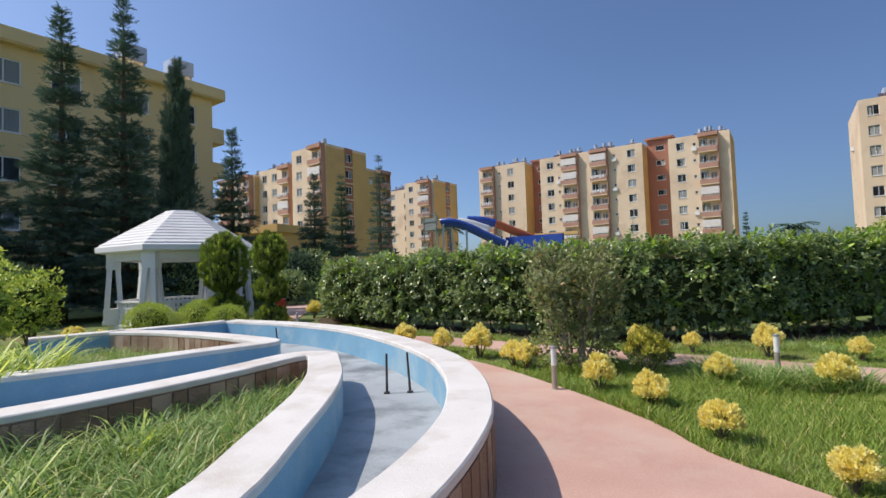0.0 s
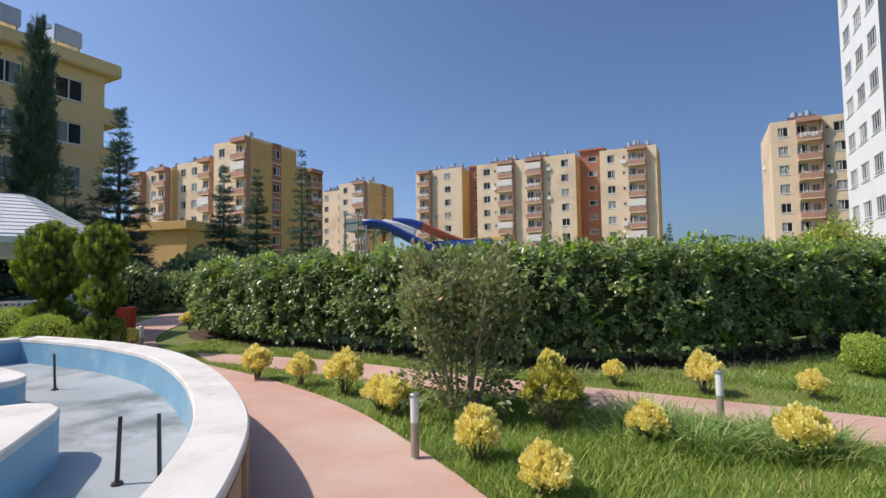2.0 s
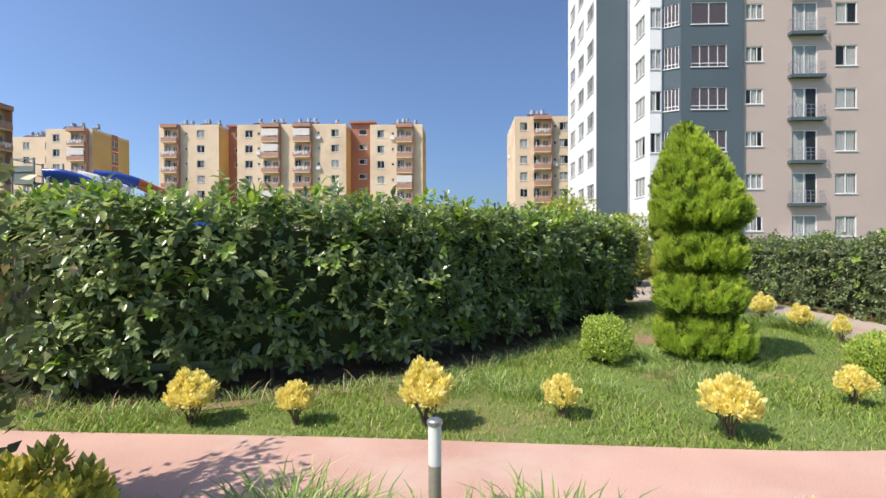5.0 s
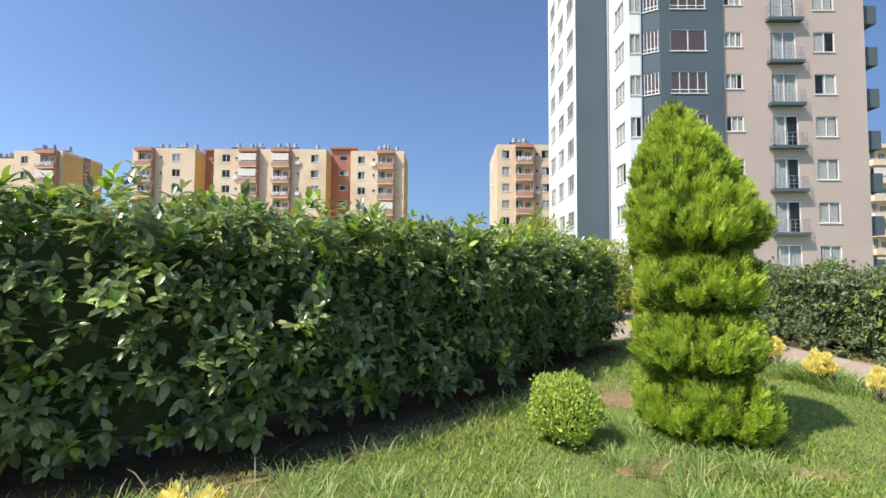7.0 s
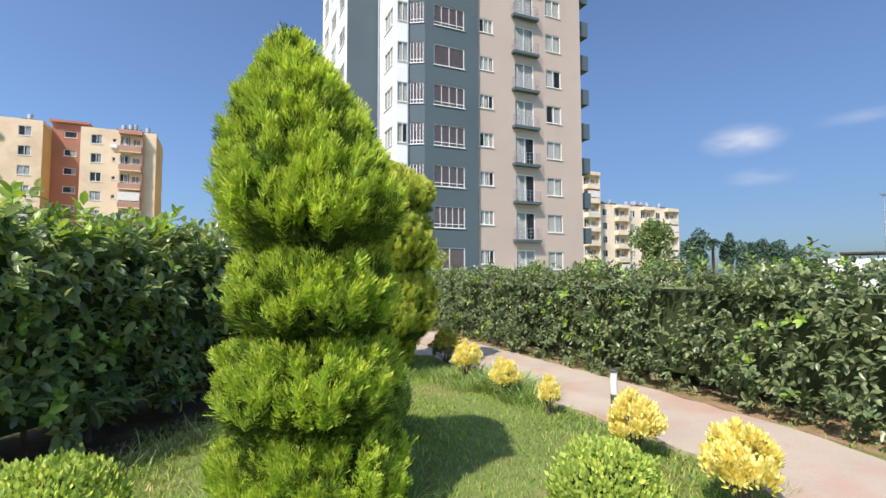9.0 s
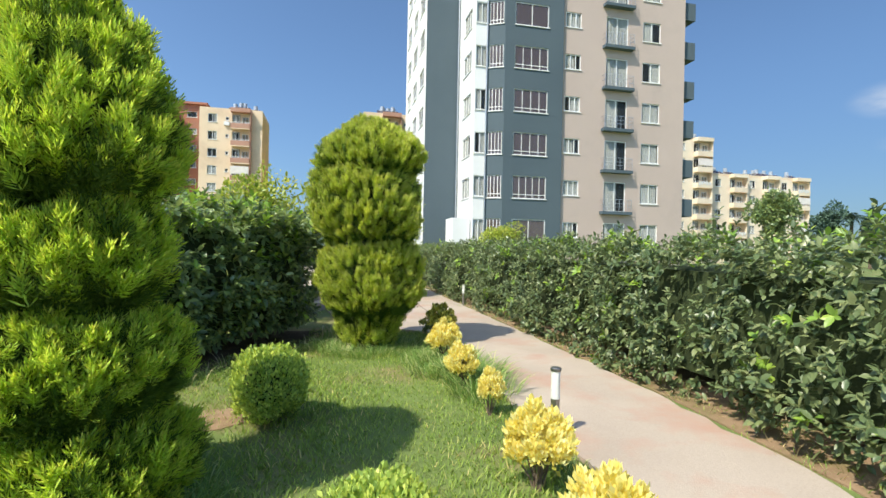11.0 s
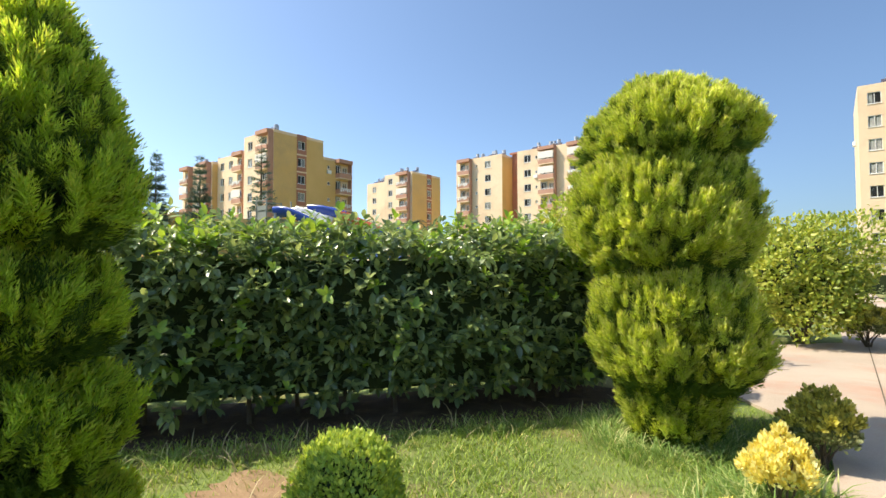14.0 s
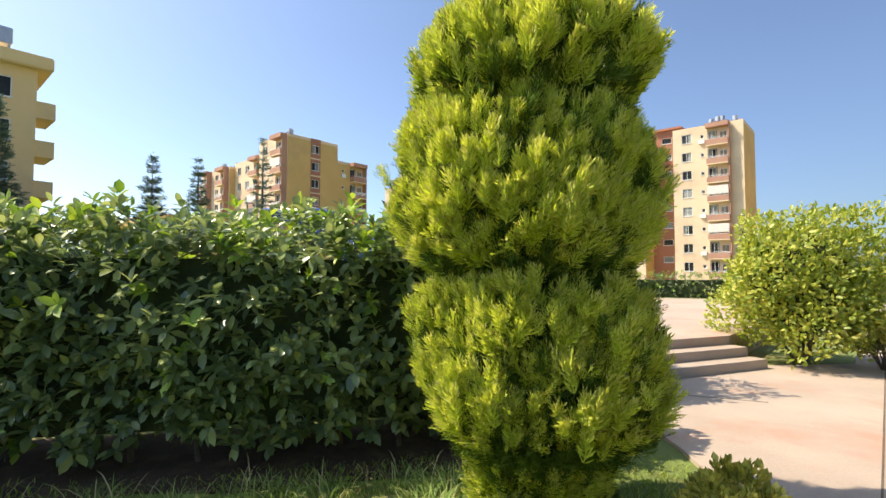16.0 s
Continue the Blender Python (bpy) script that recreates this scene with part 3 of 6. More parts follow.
pool_wall(POOL_OUT + normals_2d(POOL_OUT) * -0.2, -1, "outer")
pool_wall(trimmed(ISLE_1, -0.9), 1, "inner")
pool_wall(trimmed(ISLE_2, -0.6), 1, "inner")
FLOOR = np.vstack([POOL_OUT[2:] + normals_2d(POOL_OUT)[2:] * -0.2, [(-9.5, -1.2), (-2.3, -1.2)]])
slab("basin_floor", FLOOR, 0.0, 0.2, M_POOL_FLOOR, kind="", parent=pool, label="grey-blue basin floor with worn paint")
for line in (ISLE_1, ISLE_2):
    c = trimmed(line, -0.9)
    bed = slab("planting_bed", c - normals_2d(c) * 0.05, 0.1, 0.23, M_GROUND, kind="structure", label="sunken grass bed inside the pool walls", category="bed")
for x, y, lean in ((-4.27, 5.85, -0.01), (-4.05, 6.02, -0.05), (-8.16, 7.19, -0.09)):
    pipe = thing("water_pipe", "thin dark metal fountain pipe standing in the basin", "pipe", pose(x, y, 0.2), "fountain pipes")
    bm = bmesh.new()
    tube(bm, (0, 0, 0), (lean, 0.02, 0.47), 0.016, 0.014, 8)
    part("tube", bm, M_DARKMETAL, pipe)
    bm = bmesh.new()
    tube(bm, (0, 0, 0), (0, 0, 0.02), 0.04, 0.035, 12)
    part("flange", bm, M_DARKMETAL, pipe)
for x, y in ((-6.55, 5.6),):
    noz = thing("fountain_nozzle", "small dark fountain nozzle on the basin floor", "nozzle", pose(x, y, 0.2), "fountain nozzles")
    bm = bmesh.new()
    tube(bm, (0, 0, 0), (0, 0, 0.2), 0.02, 0.02, 8)
    tube(bm, (0, 0, 0.2), (0, 0, 0.26), 0.035, 0.02, 8)
    part("nozzle", bm, M_DARKMETAL, noz)

# ---- garden pavilion ----
GZ = pose(-17.3, 10.1, 0.0, 0, 0, 8) @ Matrix.Diagonal((0.84, 0.84, 1, 1))
pav = thing("pavilion", "white hexagonal wooden garden pavilion with hipped roof", "pavilion", GZ)
HEX = [(2.35 * math.cos(radians(60 * k)), 2.35 * math.sin(radians(60 * k))) for k in range(6)]
bm = bmesh.new()
lathe(bm, [(2.55, 0), (2.55, 0.25), (2.5, 0.28)], 6)
part("plinth", bm, M_WHITE, pav)
for k in range(6):
    x, y = HEX[k]
    a = math.degrees(math.atan2(y, x))
    col = part("column", bmesh.new(), M_WHITE, pav, m=pose(x, y, 0.27, 0, 0, a))
    bm = bmesh.new()
    for sx in (-1, 1):
        for sy in (-1, 1):
            for v in box(bm, sx * 0.26 - 0.085, sy * 0.26 - 0.085, 0.0, sx * 0.26 + 0.085, sy * 0.26 + 0.085, 1.95, 0.0):
                v.co.x -= sx * 0.14 * v.co.z / 1.95
                v.co.y -= sy * 0.14 * v.co.z / 1.95
    box(bm, -0.24, -0.24, 1.75, 0.24, 0.24, 2.3, 0.012)
    box(bm, -0.37, -0.37, 0.0, 0.37, 0.37, 0.12, 0.012)
    box(bm, -0.33, -0.33, 0.12, 0.33, 0.33, 0.5, 0.01)
    me = mesh_of("column", bm, M_WHITE)
    col.data = me
    x2, y2 = HEX[(k + 1) % 6]
    mid, ln = ((x + x2) / 2, (y + y2) / 2), math.hypot(x2 - x, y2 - y)
    ang = math.degrees(math.atan2(y2 - y, x2 - x))
    bm = bmesh.new()
    box(bm, -ln / 2, -0.08, 2.28, ln / 2, 0.08, 2.56, 0.01)
    part("beam", bm, M_WHITE, pav, m=pose(*mid, 0.0, 0, 0, ang))
    if k != 1:
        bm = bmesh.new()
        box(bm, -ln / 2 + 0.2, -0.05, 0.27, ln / 2 - 0.2, 0.05, 0.42, 0.01)
        box(bm, -ln / 2 + 0.2, -0.09, 0.95, ln / 2 - 0.2, 0.09, 1.02, 0.01)
        n_bar = 11
        for i in range(n_bar):
            x_ = -ln / 2 + 0.3 + (ln - 0.6) * i / (n_bar - 1)
            box(bm, x_ - 0.05, -0.03, 0.42, x_ + 0.05, 0.03, 0.95)
        for z_ in (0.58, 0.76):
            box(bm, -ln / 2 + 0.25, -0.034, z_, ln / 2 - 0.25, 0.034, z_ + 0.05)
        part("parapet", bm, M_WHITE, pav, m=pose(*mid, 0.0, 0, 0, ang))
bm = bmesh.new()
lathe(bm, [(2.75, 2.52), (2.95, 2.56), (2.95, 2.72), (2.8, 2.78), (2.62, 2.8)], 6)
part("eaves", bm, M_WHITE, pav)
for k in range(6):
    for c in range(11):
        bm = bmesh.new()
        r0, r1 = 2.82 - 0.2 * c, 2.82 - 0.2 * (c + 1) - 0.03
        z0, z1 = 2.80 + 0.105 * c + 0.006, 2.80 + 0.105 * (c + 1)
        a0, a1 = radians(60 * k), radians(60 * (k + 1))
        q = [(r0 * math.cos(a0), r0 * math.sin(a0), z0), (r0 * math.cos(a1), r0 * math.sin(a1), z0), (r1 * math.cos(a1), r1 * math.sin(a1), z1), (r1 * math.cos(a0), r1 * math.sin(a0), z1)]
        top = [bm.verts.new(p) for p in q]
        low = [bm.verts.new((p[0], p[1], p[2] - 0.03)) for p in q]
        bm.faces.new(top)
        for i in range(4):
            bm.faces.new((top[i], low[i], low[(i + 1) % 4], top[(i + 1) % 4]))
        part("roof_board", bm, M_ROOF, pav)
bm = bmesh.new()
lathe(bm, [(0.66, 3.93), (0.62, 3.97), (0.3, 4.0)], 6)
part("roof_cap", bm, M_WHITE, pav)

# ---- clipped hedges ----
def hedge(name, label, front, depth, heights, density, size, lm, new_share, foot=0.18, stems=True, back=True, group="hedges", skirt=0.0):
    """A hedge whose front runs along a line; it lies to the line's left."""
    h = thing(name, label, "hedge", group=group)
    line = smooth_line(front, 0.3)
    seg = np.r_[0, np.cumsum(np.linalg.norm(np.diff(line, axis=0), axis=1))]
    length = seg[-1]
    nrm = -normals_2d(line)
    hz = lambda s: np.interp(s, np.linspace(0, length, len(heights)), heights)
    # solid dark core, painted shade behind the leaves
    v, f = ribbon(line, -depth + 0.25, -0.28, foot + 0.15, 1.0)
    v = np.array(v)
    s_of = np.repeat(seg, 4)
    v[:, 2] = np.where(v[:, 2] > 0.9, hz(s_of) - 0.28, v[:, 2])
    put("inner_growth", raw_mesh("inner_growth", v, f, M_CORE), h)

    def at(s, o):
        x, y = np.interp(s, seg, line[:, 0]), np.interp(s, seg, line[:, 1])
        nx, ny = np.interp(s, seg, nrm[:, 0]), np.interp(s, seg, nrm[:, 1])
        return np.stack([x + nx * o, y + ny * o], 1), np.stack([nx, ny], 1)

    # whorls of leaves: places, outward ways, height share and how far each stands out
    per_whorl = 8
    sets = []
    mean_h = float(np.mean(heights))
    n1 = int(length * mean_h * density / per_whorl)
    s, u = RNG.random(n1) * length, RNG.random(n1)
    z = foot + (hz(s) - foot) * u
    bulge = 0.10 * np.sin(s * 2.1) + 0.08 * np.sin(s * 5.3 + z * 3) + 0.08 * np.sin(z * 5 + s)
    belly = -0.22 * (np.abs(u - 0.5) * 2) ** 4
    p, n2 = at(s, -bulge * 0.8 - belly - skirt * (1 - u) + RNG.random(n1) ** 1.4 * 0.3)
    sets.append((np.c_[p, z], np.c_[-n2, np.full(n1, 0.45)], u))
    n3 = int(length * depth * density * 0.9 / per_whorl)
    s, o = RNG.random(n3) * length, RNG.random(n3) * depth
    p, n2 = at(s, o)
    z = hz(s) - 0.06 - RNG.random(n3) ** 2 * 0.2 + 0.09 * np.sin(s * 3.1 + o * 4) + 0.07 * np.sin(s * 7.7 + o * 5) + 0.2 * RNG.random(n3) ** 8
    edge = np.minimum(o, depth - o)
    z -= 0.2 * np.clip(1 - edge / 0.3, 0, 1) ** 2
    sets.append((np.c_[p, z], np.c_[n2 * -0.25, np.ones(n3)], np.full(n3, 1.2)))
    if back:
        n4 = int(length * mean_h * density * 0.35 / per_whorl)
        s, u = RNG.random(n4) * length, RNG.random(n4)
        z = foot + (hz(s) - foot) * u
        p, n2 = at(s, depth - RNG.random(n4) * 0.2)
        sets.append((np.c_[p, z], np.c_[n2, np.full(n4, 0.45)], u))
        for end, sign in ((0.0, -1), (length, 1)):
            n5 = int(depth * mean_h * density / per_whorl)
            o, u = RNG.random(n5) * depth, RNG.random(n5)
            p, n2 = at(np.full(n5, end), o)
            t = np.stack([-n2[:, 1], n2[:, 0]], 1) * sign
            round_in = 0.5 * (np.abs(o / depth - 0.5) * 2) ** 3
            p = p - t * -1 * (0.15 - round_in[:, None]) * 1.0
            sets.append((np.c_[p, foot + (hz(np.full(n5, end)) - foot) * u], np.c_[t, np.full(n5, 0.45)], u))
    pos, out, u = (np.concatenate(a) for a in zip(*sets))
    axis = unit(unit(out) + RNG.normal(size=out.shape) * 0.38)
    side_a = unit(np.cross(axis, RNG.normal(size=axis.shape)))
    side_b = np.cross(axis, side_a)
    young = RNG.random(len(pos)) < new_share * np.where(u > 1.0, 3.0, np.where(u > 0.85, 1.5, 0.4))
    big = 0.75 + 0.45 * RNG.random(len(pos))
    P, A, N, S, Y = [], [], [], [], []
    for k in range(per_whorl):
        turn = k * 2.4 + RNG.normal(size=len(pos)) * 0.3
        ring = np.cos(turn)[:, None] * side_a + np.sin(turn)[:, None] * side_b
        open_ = 0.35 + 0.75 * ((per_whorl - 1 - k) / (per_whorl - 1))
        stem = (0.02 + 0.085 * k / (per_whorl - 1)) * np.where(u > 1.0, 1.5, 1.0) * big
        A.append(unit(axis * (1.0 - 0.72 * open_) + ring * open_ + RNG.normal(size=axis.shape) * 0.16 - np.array((0, 0, 0.2))))
        N.append(unit(axis * 0.55 + ring * 0.1 + np.array((0, 0, 0.85)) + RNG.normal(size=axis.shape) * 0.25))
        P.append(pos + axis * stem[:, None] + RNG.normal(size=pos.shape) * 0.012)
        S.append(size * big * (0.8 + 0.35 * RNG.random(len(pos))) * (1.0 - 0.25 * k / per_whorl))
        Y.append(young)
    P, A, N, S, Y = np.vstack(P), np.vstack(A), np.vstack(N), np.concatenate(S), np.concatenate(Y)
    leaves("foliage", P[~Y], A[~Y], N[~Y], S[~Y], LEAF, lm[0], h)
    leaves("young_foliage", P[Y], A[Y] + np.array((0, 0, 0.3)), N[Y], S[Y] * 1.05, LEAF, lm[1], h, "fresh lighter green shoots")
    # rosettes of fresh leaves that stand out of the clipped face
    ros = scatter(np.zeros((5, 3)), np.array([(math.cos(a), math.sin(a), 0.5 + 0.3 * (a % 0.7)) for a in (0.2, 1.3, 2.9, 3.7, 5.2)]), np.tile((0.0, 0.0, 1.0), (5, 1)), np.array((0.1, 0.13, 0.11, 0.14, 0.09)), LEAF)
    ros_me = tri_mesh("shoot", *ros, L_HEDGE_NEW)
    rnd = random.Random(len(line))
    for _ in range(int(length * 3.0)):
        s = rnd.random() * length
        up = rnd.random() ** 0.7
        zz = 0.3 + up * (float(hz(s)) - 0.3)
        o = -0.2 if up < 0.8 else rnd.random() * depth
        zz = zz if up < 0.8 else float(hz(s)) + 0.08
        p, n2 = at(np.array([s]), o)
        q = Vector((-n2[0, 0], -n2[0, 1], 0.5 if up < 0.8 else 4)).to_track_quat("Z", "Y").to_matrix().to_4x4()
        put("shoot", ros_me, h, Matrix.Translation((*p[0], zz)) @ q @ pose(0, 0, 0, rnd.uniform(-25, 25), rnd.uniform(-25, 25), rnd.uniform(0, 360)) @ Matrix.Scale(rnd.uniform(0.5, 1.05), 4))
    if stems:
        for i in range(int(length / 0.55)):
            p, n2 = at(np.array([0.3 + i * 0.55 + rnd.uniform(-0.1, 0.1)]), 0.4 + rnd.random() * 0.3)
            bm = bmesh.new()
            tube(bm, (0, 0, -0.02), (rnd.uniform(-0.06, 0.06), rnd.uniform(-0.06, 0.06), 0.65), 0.028, 0.018, 7)
            part("stem", bm, M_TRUNK, h, m=Matrix.Translation((*p[0], 0)))
    return h


HEDGE_FRONT = [(-15.3, 14.9), (-13.1, 12.75), (-10, 12.05), (-6.2, 12.0), (-3.9, 11.75), (-1.55, 12.65), (0.12, 14.1), (1.4, 15.7), (2.4, 17.0), (3.25, 18.15), (3.95, 19.2), (4.05, 20.1)]
hedge("laurel_hedge", "tall clipped dark green laurel hedge, bare stems at the foot", HEDGE_FRONT, 1.6, [1.8, 1.9, 1.98, 2.02, 2.03, 2.02, 2.02, 2.02, 2.03, 2.03, 2.0], 620, 0.14, (L_HEDGE, L_HEDGE_NEW), 0.10)
foot_line = smooth_line(HEDGE_FRONT, 0.5)
edge_r = np.random.default_rng(8)
near_edge = foot_line + normals_2d(foot_line) * (0.12 + 0.16 * edge_r.random((len(foot_line), 1)))
slab("soil_patch", np.vstack([near_edge, (foot_line - normals_2d(foot_line) * 1.3)[::-1]]), -0.01, 0.012, M_MULCH, label="dark bare soil strip under the clipped hedge", category="soil")
HEDGE_SIDE = [(8.55, 44), (8.45, 36), (8.3, 27), (8.3, 20), (8.2, 16), (8.18, 13), (8.45, 11), (9.2, 8.5)]
hedge("side_hedge", "clipped broad green hedge along the garden path", HEDGE_SIDE, 1.9, [1.42, 1.52, 1.6, 1.64, 1.66, 1.64, 1.62, 1.6], 600, 0.105, (L_HEDGE2, L_HEDGE_NEW), 0.05, 0.03, skirt=0.42)
slab("soil_patch", [(7.3, 11.3), (7.75, 13.4), (7.9, 15.5), (7.95, 19), (8.0, 27), (8.15, 44), (9.9, 44), (9.9, 11.0), (8.2, 10.8)], -0.01, 0.014, M_SOIL, label="dry bare soil strip under the side hedge", category="soil")
hedge("far_hedge", "low clipped green hedge behind the terrace", [(-16, 42), (-8, 43), (2, 45.0), (9.5, 47)], 1.5, [1.5, 1.5, 1.5], 130, 0.13, (L_HEDGE2, L_HEDGE_NEW), 0.2, 0.1, stems=False, back=False)


# ---- shrubs ----
def blob_points(n, rx, ry, rz, cz, rough=0.12, seed=1, flat=0.0):
    """Places and outward ways on a lumpy ball."""
    r = np.random.default_rng(seed)
    d = unit(r.normal(size=(n, 3)))
    d = d[d[:, 2] > -0.75]
    ph = r.random(6) * 6.28
    knob = unit(r.normal(size=(34, 3)))
    near = np.clip((np.max(d @ knob.T, axis=1) - 0.86) / 0.14, 0, 1)
    lump = 1 - rough * 0.6 + rough * near + rough * 0.6 * (np.sin(d[:, 0] * 4 + d[:, 1] * 3 + ph[0]) + np.sin(d[:, 1] * 4 - d[:, 2] * 4 + ph[1]) + np.sin(d[:, 0] * 5 + d[:, 2] * 3 + ph[2])) / 1.7
    depth = 1 - 0.22 * r.random(len(d)) ** 1.5 + 0.16 * r.random(len(d)) ** 9
    p = d * np.c_[rx * lump * depth, ry * lump * depth, rz * lump * depth] + (0, 0, cz)
    return p, d, r


def round_shrub(name, label, category, rx, rz, cz, n, size, material, outline, seed, stem=0.0, core=True, rough=0.12, group="", up=0.4):
    s = thing(name, label, category, group=group)
    p, d, r = blob_points(n, rx, rx, rz, cz, rough, seed)
    k = len(p)
    along = unit(d * 0.7 + r.normal(size=(k, 3)) * 0.45 + np.array((0, 0, up)))
    face = unit(d + np.array((0, 0, 0.5)) + r.normal(size=(k, 3)) * 0.4)
    leaves("foliage", p, along, face, size * (0.7 + 0.6 * r.random(k)), outline, material, s)
    if core:
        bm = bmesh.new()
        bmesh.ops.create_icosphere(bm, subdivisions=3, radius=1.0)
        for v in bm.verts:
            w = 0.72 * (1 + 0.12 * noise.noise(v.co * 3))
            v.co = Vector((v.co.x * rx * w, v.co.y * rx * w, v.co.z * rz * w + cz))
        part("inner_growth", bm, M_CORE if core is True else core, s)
    rnd = random.Random(seed)
    for i in range(5 if stem else 1):
        bm = bmesh.new()
        a = rnd.random() * 6.28
        q = (rx * 0.45 * math.cos(a), rx * 0.45 * math.sin(a), cz * 0.9 if stem else cz)
        tube(bm, (q[0] * 0.15, q[1] * 0.15, -0.03), q, 0.012 if stem else 0.02, 0.007, 6)
        part("stem", bm, M_TRUNK, s)
    return s


def tufted_shrub(label, material, seed, wide, tall, low=None):
    """A small shrub: bare forked stems that carry tufts of upright leaves, packed into a lumpy flat-topped head."""
    s = thing("golden_shrub", label, "shrub", group="golden shrubs")
    r = np.random.default_rng(seed)
    tuft = []
    for k in range(26):
        a, q = k * 2.4 + r.normal() * 0.3, math.sqrt((k + 0.5) / 26)
        wide_ = wide * (0.85 + 0.3 * r.random())
        tuft.append((wide_ * q * math.cos(a), wide_ * q * math.sin(a), 0.2 + tall * (1 - 0.75 * q**2.6) * (0.7 + 0.4 * r.random())))
        if q > 0.6:
            tuft.append((wide * 0.88 * q * math.cos(a + 0.3), wide * 0.88 * q * math.sin(a + 0.3), 0.19 + tall * 0.3 * r.random()))
    tuft = np.array(tuft)
    per = 84
    own = np.repeat(np.arange(len(tuft)), per)
    k = len(own)
    d = unit(r.normal(size=(k, 3)) + (0, 0, 0.35))
    p = tuft[own] + d * (0.052 * r.random((k, 1)) ** 0.5)
    out = unit(tuft - (0, 0, 0.12))[own]
    along = unit(out * 0.6 + d * 0.7 + np.array((0, 0, 0.55)) + r.normal(size=(k, 3)) * 0.3)
    face = unit(out + d * 0.6 + np.array((0, 0, 0.4)) + r.normal(size=(k, 3)) * 0.3)
    sz = 0.04 * (0.7 + 0.6 * r.random(k))
    under = p[:, 2] < 0.17 + tall * (0.42 if low else 0.05)
    leaves("foliage", p[~under], along[~under], face[~under], sz[~under], SMALL_LEAF, material, s)
    leaves("lower_foliage", p[under], along[under], face[under], sz[under], SMALL_LEAF, low or L_GOLD_GREEN, s, "greener leaves underneath")
    for i in range(0, len(tuft), 4):
        bm = bmesh.new()
        top = tuft[i] * (0.9, 0.9, 0.95)
        fork = top * (0.35, 0.35, 0.45) + r.normal(size=3) * 0.012
        tube(bm, (0.02 * math.cos(i), 0.02 * math.sin(i), -0.03), fork, 0.009, 0.007, 6)
        tube(bm, fork, top, 0.007, 0.004, 5)
        part("stem", bm, M_TRUNK, s)
    return s


golds = [tufted_shrub("small lumpy golden-yellow shrub on bare stems in the lawn", L_GOLD, 20 + k, 0.165 + 0.012 * k, 0.23 - 0.02 * (k % 2)) for k in range(4)]
dull = tufted_shrub("lumpy shrub turning from yellow on top to dark green", L_GOLD_GREEN, 31, 0.23, 0.3, L_OLIVE)
GOLD_AT = [(-6.9, 9.4, 1.15), (-5.9, 9.33, 1.0), (-5.03, 9.27, 1.2), (-4.05, 8.75, 1.05), (-3.75, 8.6, 0.95), (-2.32, 7.75, 1.0), (-1.6, 7.3, 0.9), (-0.83, 6.5, 0.82), (0.05, 5.8, 0.8), (-1.07, 8.88, 0.92), (-0.61, 11.3, 1.1), (0.17, 9.08, 0.95), (-1.75, 11.3, 0.8), (1.25, 9.2, 1.0), (-2.69, 11.3, 1.0), (0.62, 11.55, 0.75), (1.87, 11.1, 1.15), (3.5, 11.95, 0.8), (5.68, 13.78, 1.0), (5.58, 12.74, 1.05), (5.8, 16.12, 0.92), (5.83, 15.2, 0.62), (5.88, 17.38, 1.0), (-15.0, 6.2, 1.2), (-13.9, 6.4, 1.1), (-12.4, 10.6, 1.1), (-15.2, 14.0, 1.2), (-16.3, 15.0, 1.2), (-17.6, 16.0, 1.2)]
rnd = random.Random(5)
for k, (x, y, s) in enumerate(GOLD_AT):
    tall = (1.5 if s < 0.7 else 1.18) if x > 5 else rnd.uniform(0.92, 1.1)
    m = pose(x, y, 0.0, 0, 0, rnd.uniform(0, 360)) @ Matrix.Diagonal((s, s, s * tall, 1))
    copy_thing(golds[k % 4], m).matrix_basis = m
for x, y, s in ((-1.97, 8.92, 1.3), (6.1, 18.55, 1.15), (6.7, 26.6, 1.7)):
    m = pose(x, y, 0.0, 0, 0, rnd.uniform(0, 360)) @ Matrix.Scale(s, 4)
    copy_thing(dull, m).matrix_basis = m
for o in (*golds, dull):
    for c in list(o.children_recursive):
        bpy.data.objects.remove(c)
    bpy.data.objects.remove(o)

BALLS = [(1.63, 13.68, 0.31, 0.31), (3.83, 15.36, 0.31, 0.32), (4.57, 12.9, 0.32, 0.27), (-15.0, 8.0, 0.62, 0.5), (-14.2, 9.0, 0.6, 0.5), (-13.2, 9.2, 0.55, 0.45)]
for k, (x, y, r, h) in enumerate(BALLS):
    b = round_shrub("box_ball", "clipped round bright green box ball on the lawn", "shrub", r, h, h * 0.98, 9000, 0.037, L_BOX, SMALL_LEAF, 50 + k, 0.0, True, 0.14, "box balls", 1.1)
    b.matrix_basis = pose(x, y, 0)

